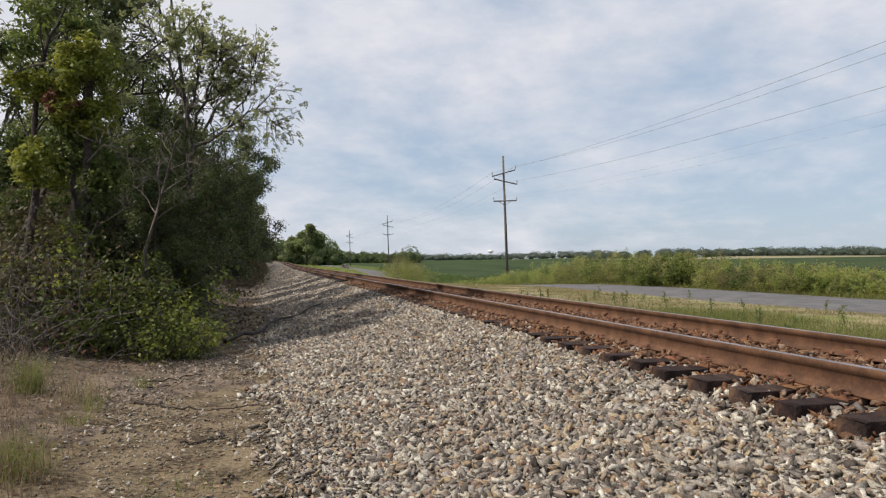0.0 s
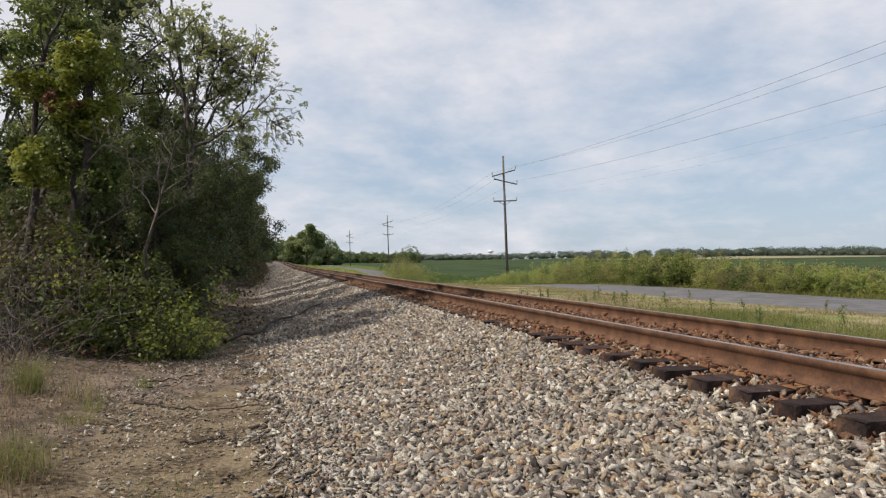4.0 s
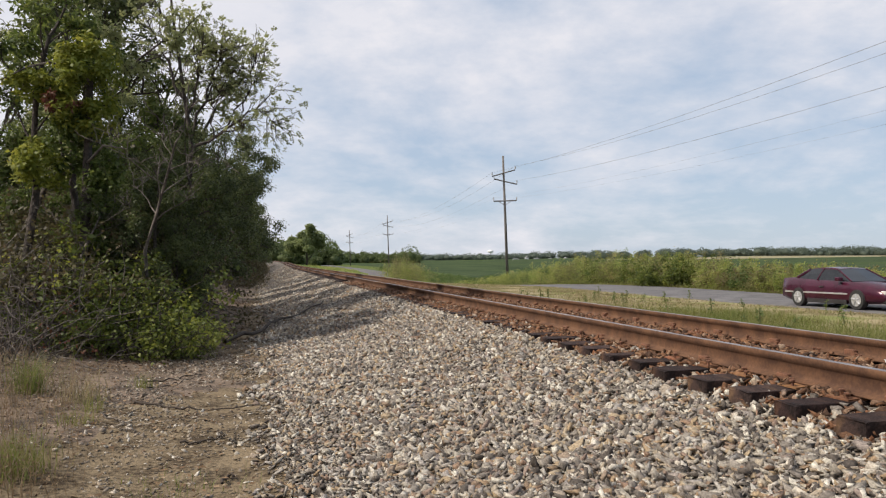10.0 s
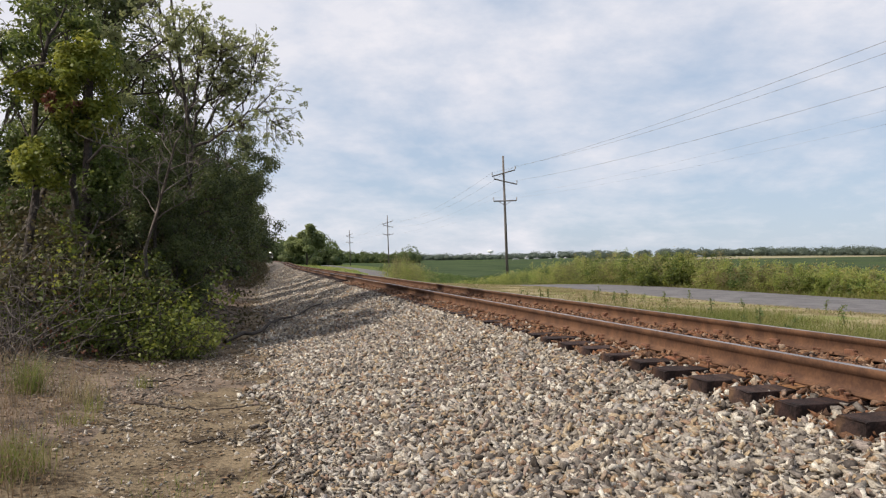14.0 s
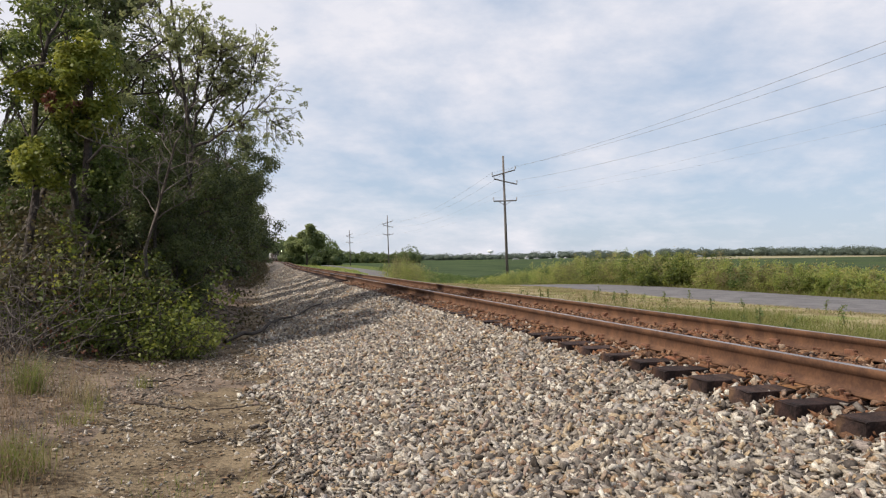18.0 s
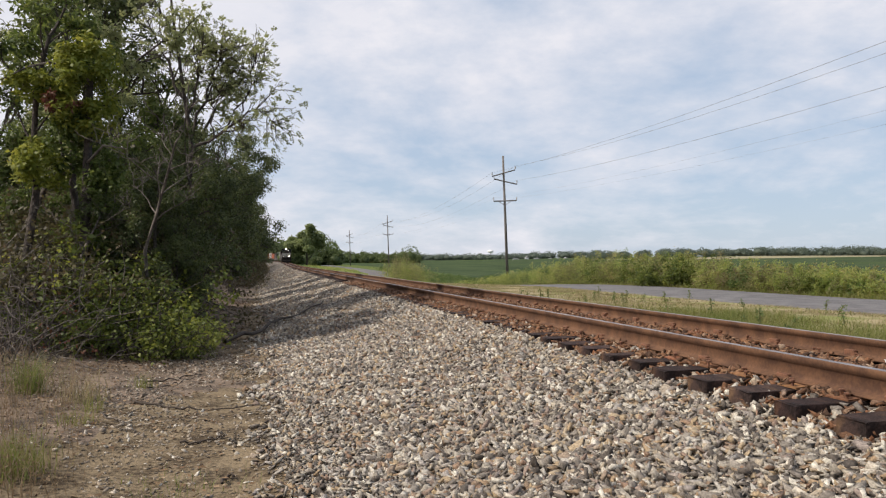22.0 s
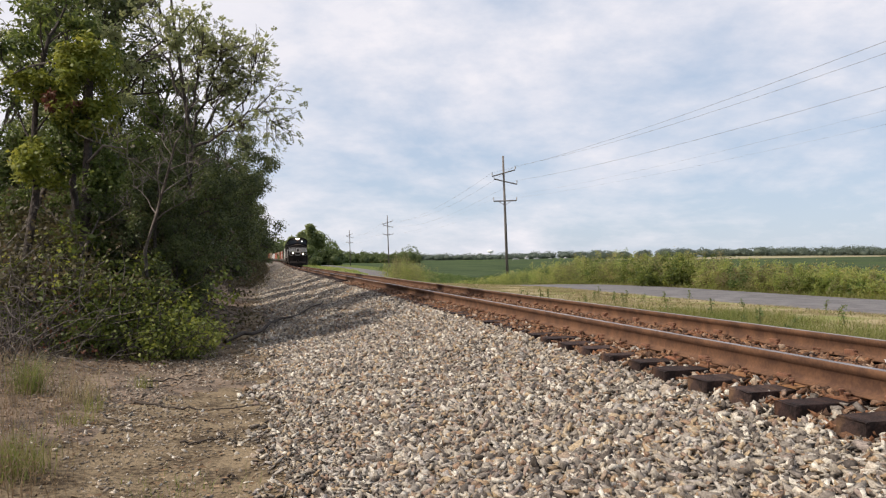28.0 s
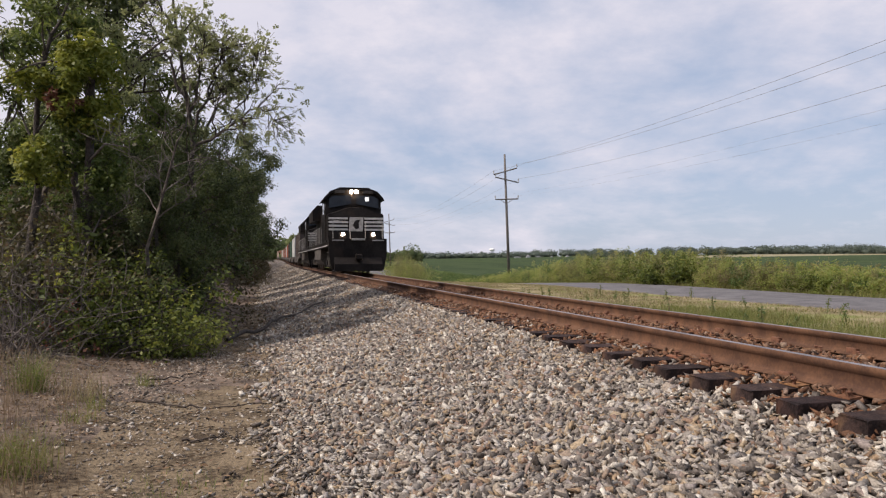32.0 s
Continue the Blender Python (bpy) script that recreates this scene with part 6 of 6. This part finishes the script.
def container(col, length=16.1):
    h = length / 2
    c = tagged(new("shipping_container"), col + " corrugated steel shipping container riding on a flatcar", "container", "train")
    bm = bmesh.new()
    n = int(length / 0.28)
    for s in (-1, 1):
        out = [(-h, 0.0)]
        for k in range(n):
            a = -h + length * k / n
            out += [(a + 0.05, 0.0), (a + 0.09, -0.035), (a + 0.19, -0.035), (a + 0.23, 0.0)]
        out.append((h, 0.0))
        lo_v = [bm.verts.new((x, s * (1.22 + d), 0.12)) for x, d in out]
        hi_v = [bm.verts.new((x, s * (1.22 + d), 2.78)) for x, d in out]
        for k in range(len(out) - 1):
            bm.faces.new((lo_v[k], lo_v[k + 1], hi_v[k + 1], hi_v[k]))
    body = part("side_wall", bm, CONT_MAT[col], c)
    part("roof", boxed(-h, h, -1.2, 1.2, 2.76, 2.86, 0.01), CONT_MAT[col], c)
    part("floor", boxed(-h, h, -1.2, 1.2, 0.02, 0.14), M_UNDER, c)
    part("end_wall", boxed(h - 0.06, h, -1.2, 1.2, 0.1, 2.8), CONT_MAT[col], c)
    d = part("end_door", boxed(-h, -h + 0.06, -1.2, 1.2, 0.1, 2.8), CONT_MAT[col], c)
    for y in (-0.9, -0.3, 0.3, 0.9):
        bm = bmesh.new(); rod(bm, (-h - 0.03, y, 0.15), (-h - 0.03, y, 2.75), 0.02, seg=5); part("lock_bar", bm, M_HANDRAIL, d)
    for sx in (-1, 1):
        for sy in (-1, 1):
            part("corner_post", boxed(sx * h - sx * 0.16, sx * (h + 0.005), sy * 1.12, sy * 1.245, 0.0, 2.88), CONT_MAT[col], c)
    return c


loco_a = locomotive("locomotive", "black diesel freight locomotive with white nose stripes and lit headlights", True)
loco_b = locomotive("locomotive", "black trailing diesel freight locomotive with white stripes", False)
ORDER = ["grey", "white", "green", "grey", "orange", "white", "orange", "red", "tan", "orange", "white", "tan", "orange", "tan"]
cars = [flatcar()]
for _ in ORDER[1:]:
    cars.append(copy_thing(cars[0], Matrix()))
boxes_, first = [], {}
for col in ORDER:
    if col in first:
        boxes_.append(copy_thing(first[col], Matrix()))
    else:
        first[col] = container(col); boxes_.append(first[col])
# (thing, distance of its middle behind the front coupler, half the truck spacing, lift)
TRAIN = [(loco_a, 10.85, 7.0, 0.0), (loco_b, 10.85 + 22.3, 7.0, 0.0)]
pos = 10.85 + 22.3 + 11.15 + 10.1
for c, b in zip(cars, boxes_):
    TRAIN += [(c, pos, 7.0, 0.0), (b, pos, 7.0, 1.10)]
    pos += 20.3


# ---------------------------------------------------------------- car on the road
M_MAROON = surface("maroon_paint", (0.046, 0.008, 0.020), (0.064, 0.011, 0.028), 2, 0.22, 0.25, bump=0.0)
M_TRIM = surface("dark_trim", (0.014, 0.012, 0.013), (0.03, 0.026, 0.028), 6, 0.6, bump=0.05)
M_TYRE = surface("tyre", (0.012, 0.012, 0.012), (0.03, 0.03, 0.03), 9, 0.85, bump=0.1)
M_RIM = surface("silver_rim", (0.50, 0.50, 0.51), (0.64, 0.64, 0.65), 9, 0.35, 0.6, bump=0)
M_CLEAR = surface("headlamp_lens", (0.45, 0.42, 0.40), (0.60, 0.57, 0.54), 9, 0.12, bump=0)
M_PLATEWHITE = surface("plate", (0.55, 0.56, 0.58), (0.66, 0.67, 0.68), 20, 0.5, bump=0)
M_AMBER = surface("amber_lens", (0.40, 0.13, 0.02), (0.50, 0.18, 0.03), 9, 0.2, bump=0)


def loft(bm, stations):
    """Skin over sections: each is (x, [(y, z), ...]) for the half y >= 0, mirrored."""
    rings = []
    for x, half in stations:
        pts = [(y, z) for y, z in half] + [(-y, z) for y, z in half[::-1] if y > 1e-6]
        rings.append([bm.verts.new((x, y, z)) for y, z in pts])
    k = len(rings[0])
    for a, b in zip(rings, rings[1:]):
        for i in range(k):
            bm.faces.new((a[i], b[i], b[(i + 1) % k], a[(i + 1) % k]))
    bm.faces.new(rings[0]); bm.faces.new(rings[-1][::-1])
    bmesh.ops.recalc_face_normals(bm, faces=bm.faces)


def coupe():
    c = tagged(new("car"), "maroon two-door coupe driving on the road", "car")

    def sec(x, w, zb, zs, zt, wt):
        return (x, [(0.0001, zb), (w * 0.86, zb), (w, zb + 0.12), (w, zs * 0.7 + zb * 0.3), (w * 0.985, zs), (wt, zt), (0.0001, zt + 0.025)])
    bm = bmesh.new()
    loft(bm, [sec(-2.50, 0.74, 0.42, 0.66, 0.90, 0.66), sec(-2.42, 0.84, 0.28, 0.70, 0.96, 0.76), sec(-2.05, 0.89, 0.20, 0.74, 0.98, 0.80), sec(-1.35, 0.905, 0.18, 0.72, 0.95, 0.82),
              sec(-0.6, 0.91, 0.18, 0.70, 0.92, 0.83), sec(0.5, 0.91, 0.18, 0.69, 0.90, 0.83), sec(1.1, 0.905, 0.18, 0.68, 0.87, 0.82), sec(1.7, 0.89, 0.20, 0.64, 0.80, 0.80),
              sec(2.15, 0.85, 0.22, 0.58, 0.70, 0.74), sec(2.42, 0.78, 0.26, 0.52, 0.61, 0.66), sec(2.52, 0.66, 0.32, 0.46, 0.52, 0.56)])
    body = part("body", bm, M_MAROON, c, smooth=True)
    bm = bmesh.new()

    def g(x, w0, z0, w1, z1):
        return (x, [(0.0001, z0 - 0.03), (w0, z0), ((w0 + w1) / 2 + 0.02, (z0 + z1) / 2), (w1, z1), (0.0001, z1 + 0.02)])
    loft(bm, [g(-1.85, 0.74, 0.95, 0.70, 0.965), g(-1.15, 0.80, 0.93, 0.62, 1.27), g(-0.55, 0.81, 0.92, 0.60, 1.325), g(-0.05, 0.81, 0.91, 0.58, 1.315), g(0.20, 0.81, 0.905, 0.57, 1.28), g(1.05, 0.79, 0.87, 0.72, 0.89)])
    part("glasshouse", bm, M_GLASS, c, "dark tinted windows")
    bm = bmesh.new()
    loft(bm, [(-1.22, [(0.0001, 1.24), (0.61, 1.22), (0.60, 1.265), (0.0001, 1.29)]), (-0.9, [(0.0001, 1.29), (0.63, 1.26), (0.60, 1.31), (0.0001, 1.335)]), (-0.45, [(0.0001, 1.31), (0.63, 1.28), (0.60, 1.335), (0.0001, 1.36)]),
              (0.0, [(0.0001, 1.30), (0.61, 1.27), (0.58, 1.32), (0.0001, 1.345)]), (0.2, [(0.0001, 1.27), (0.59, 1.25), (0.57, 1.29), (0.0001, 1.31)])])
    part("roof_panel", bm, M_MAROON, c)
    for s in (-1, 1):
        for a, b, w in (((0.18, 0.585, 1.29), (1.05, 0.765, 0.885), 0.028), ((-0.42, 0.615, 1.30), (-0.55, 0.835, 0.92), 0.026), ((-1.15, 0.600, 1.255), (-1.72, 0.740, 0.965), 0.062)):
            bm = bmesh.new()
            a_, b_ = Vector((a[0], s * a[1], a[2])), Vector((b[0], s * b[1], b[2]))
            rod(bm, a_, b_, w, seg=6)
            part("pillar", bm, M_MAROON, c)
        bm = bmesh.new(); box(bm, 0.52, 0.74, s * 0.84, s * 1.02, 0.90, 1.03, 0.03)
        part("mirror", bm, M_MAROON, c, "maroon door mirror")
        part("side_strip", boxed(-2.2, 1.0, s * 0.905, s * 0.925, 0.47, 0.52, 0.005), M_RIM, c, "thin silver side moulding")
        bm = bmesh.new(); box(bm, 2.22, 2.47, s * 0.34, s * 0.76, 0.50, 0.62, 0.03)
        part("headlamp", bm, M_CLEAR, c, "clear headlamp")
        part("door_handle", boxed(-0.35, -0.15, s * 0.91, s * 0.93, 0.68, 0.72), M_TRIM, c)
        bm = bmesh.new(); box(bm, -2.515, -2.36, s * 0.25, s * 0.76, 0.60, 0.76, 0.02)
        part("tail_lamp", bm, M_AMBER, c, "red tail lamp")
        part("sill", boxed(-1.0, 0.95, s * 0.84, s * 0.915, 0.16, 0.30, 0.01), M_TRIM, c)
    part("front_bumper", boxed(2.30, 2.56, -0.72, 0.72, 0.22, 0.40, 0.05), M_TRIM, c)
    part("rear_bumper", boxed(-2.57, -2.35, -0.76, 0.76, 0.30, 0.52, 0.05), M_MAROON, c)
    part("number_plate", boxed(2.545, 2.575, -0.16, 0.16, 0.32, 0.46), M_PLATEWHITE, c, "white plate")
    for x in (1.42, -1.45):
        for s in (-1, 1):
            bm = bmesh.new(); rod(bm, (x, s * 0.80, 0.33), (x, s * 0.905, 0.33), 0.345, seg=28)
            part("wheel_arch", bm, M_TRIM, c)
            w = new("wheel"); w.parent = c; w.location = (x, s * 0.83, 0.325)
            bm = bmesh.new(); rod(bm, (0, -0.105, 0), (0, 0.105, 0), 0.325, seg=28)
            part("tyre", bm, M_TYRE, w)
            bm = bmesh.new(); rod(bm, (0, -0.112, 0), (0, 0.112, 0), 0.215, seg=24)
            for k in range(5):
                a = k * 2 * math.pi / 5
                rod(bm, (0, s * 0.118, 0), (0.2 * math.cos(a), s * 0.118, 0.2 * math.sin(a)), 0.03, seg=6)
            part("rim", bm, M_RIM, w, "silver wheel rim")
    return c


car = coupe()
for piece in {o.data for o in car.children if o.type == "MESH" and not o.name.startswith("wheel_arch")}:
    for v in piece.vertices:
        v.co.z = 0.2 + (v.co.z - 0.2) * 1.07
CAR_WHEELS = [o for o in car.children if o.name.startswith("wheel") and not o.name.startswith("wheel_arch")]


# ---------------------------------------------------------------- movement
ARC_Y = np.arange(-80, 2400, 1.0)
ARC_S = np.concatenate([[0], np.cumsum(np.hypot(np.diff(track_x(ARC_Y)), 1.0))])
TRAIN_KEYS_T = np.array([0, 32.0])
TRAIN_KEYS_Y = np.array([39.0 + 20.6 * 32, 39.0])
CAR_T = np.array([0, 0.5, 1.0, 1.6, 2.0, 2.6, 3.0, 3.4, 4.5, 5.0, 5.5, 6.0, 6.5, 7.0, 7.5, 8.0, 8.5, 9.0, 9.5, 10.0, 10.5, 11.0, 13.0, 16.0, 32.0])
CAR_Y = np.array([262, 249, 236, 221, 208.5, 190, 178, 166, 134.5, 120, 105, 87, 73, 63.5, 56.2, 49.6, 43.3, 37.9, 32.2, 26.5, 21.0, 16.0, -2.0, -27, -66.0])


def train_pose(back, half, lift, t):
    y = np.interp(t, TRAIN_KEYS_T, TRAIN_KEYS_Y)
    s = np.interp(y, ARC_Y, ARC_S) + back

    def spot(q):
        yy = np.interp(q, ARC_S, ARC_Y)
        return Vector((float(track_x(yy)), float(yy), float(rail_z(yy)) + CANT / 2))
    a, b = spot(s - half), spot(s + half)
    d = (a - b).normalized()
    side = Vector((-d.y, d.x, 0)).normalized()
    up = d.cross(side)
    m = Matrix((d, side, up)).transposed().to_4x4()
    m.translation = (a + b) / 2 + Vector((0, 0, lift))
    return m


def car_pose(t):
    y = float(np.interp(t, CAR_T, CAR_Y))

    def spot(q):
        return Vector((float(road_x(q)) + 1.45, q, float(road_z(q)) + 0.010 * 1.45 + 0.024))
    a, b = spot(y - 1.4), spot(y + 1.4)
    d = (a - b).normalized()
    side = Vector((-d.y, d.x, 0)).normalized()
    up = d.cross(side)
    m = Matrix((d, side, up)).transposed().to_4x4()
    m.translation = (a + b) / 2
    return m


def car_roll():
    """Turn of the wheels, row by row, while the car drives past."""
    rows, turn, t, y = [(0.0, 0.0)], 0.0, 5.2, float(np.interp(5.2, CAR_T, CAR_Y))
    rows.append((5.2, 0.0))
    while t < 10.8:
        t += 0.01
        yy = float(np.interp(t, CAR_T, CAR_Y))
        go = (y - yy) * 1.03 / 0.325
        if go > 1.2:
            turn += go; y = yy; rows.append((t, turn))
    return rows + [(32.0, turn)]


def motions():
    roll = car_roll()
    for wheel in CAR_WHEELS:
        at = wheel.location.copy()
        walk(wheel, [(t, Matrix.Translation(at) @ Matrix.Rotation(a, 4, "Y")) for t, a in roll])
    for thing, back, half, lift in TRAIN:
        walk(thing, [(t, train_pose(back, half, lift, t)) for t in range(0, 33)])
    walk(car, [(float(t), car_pose(float(t))) for t in np.arange(0, 16.01, 0.5)] + [(24.0, car_pose(24.0)), (32.0, car_pose(32.0))])


motions()
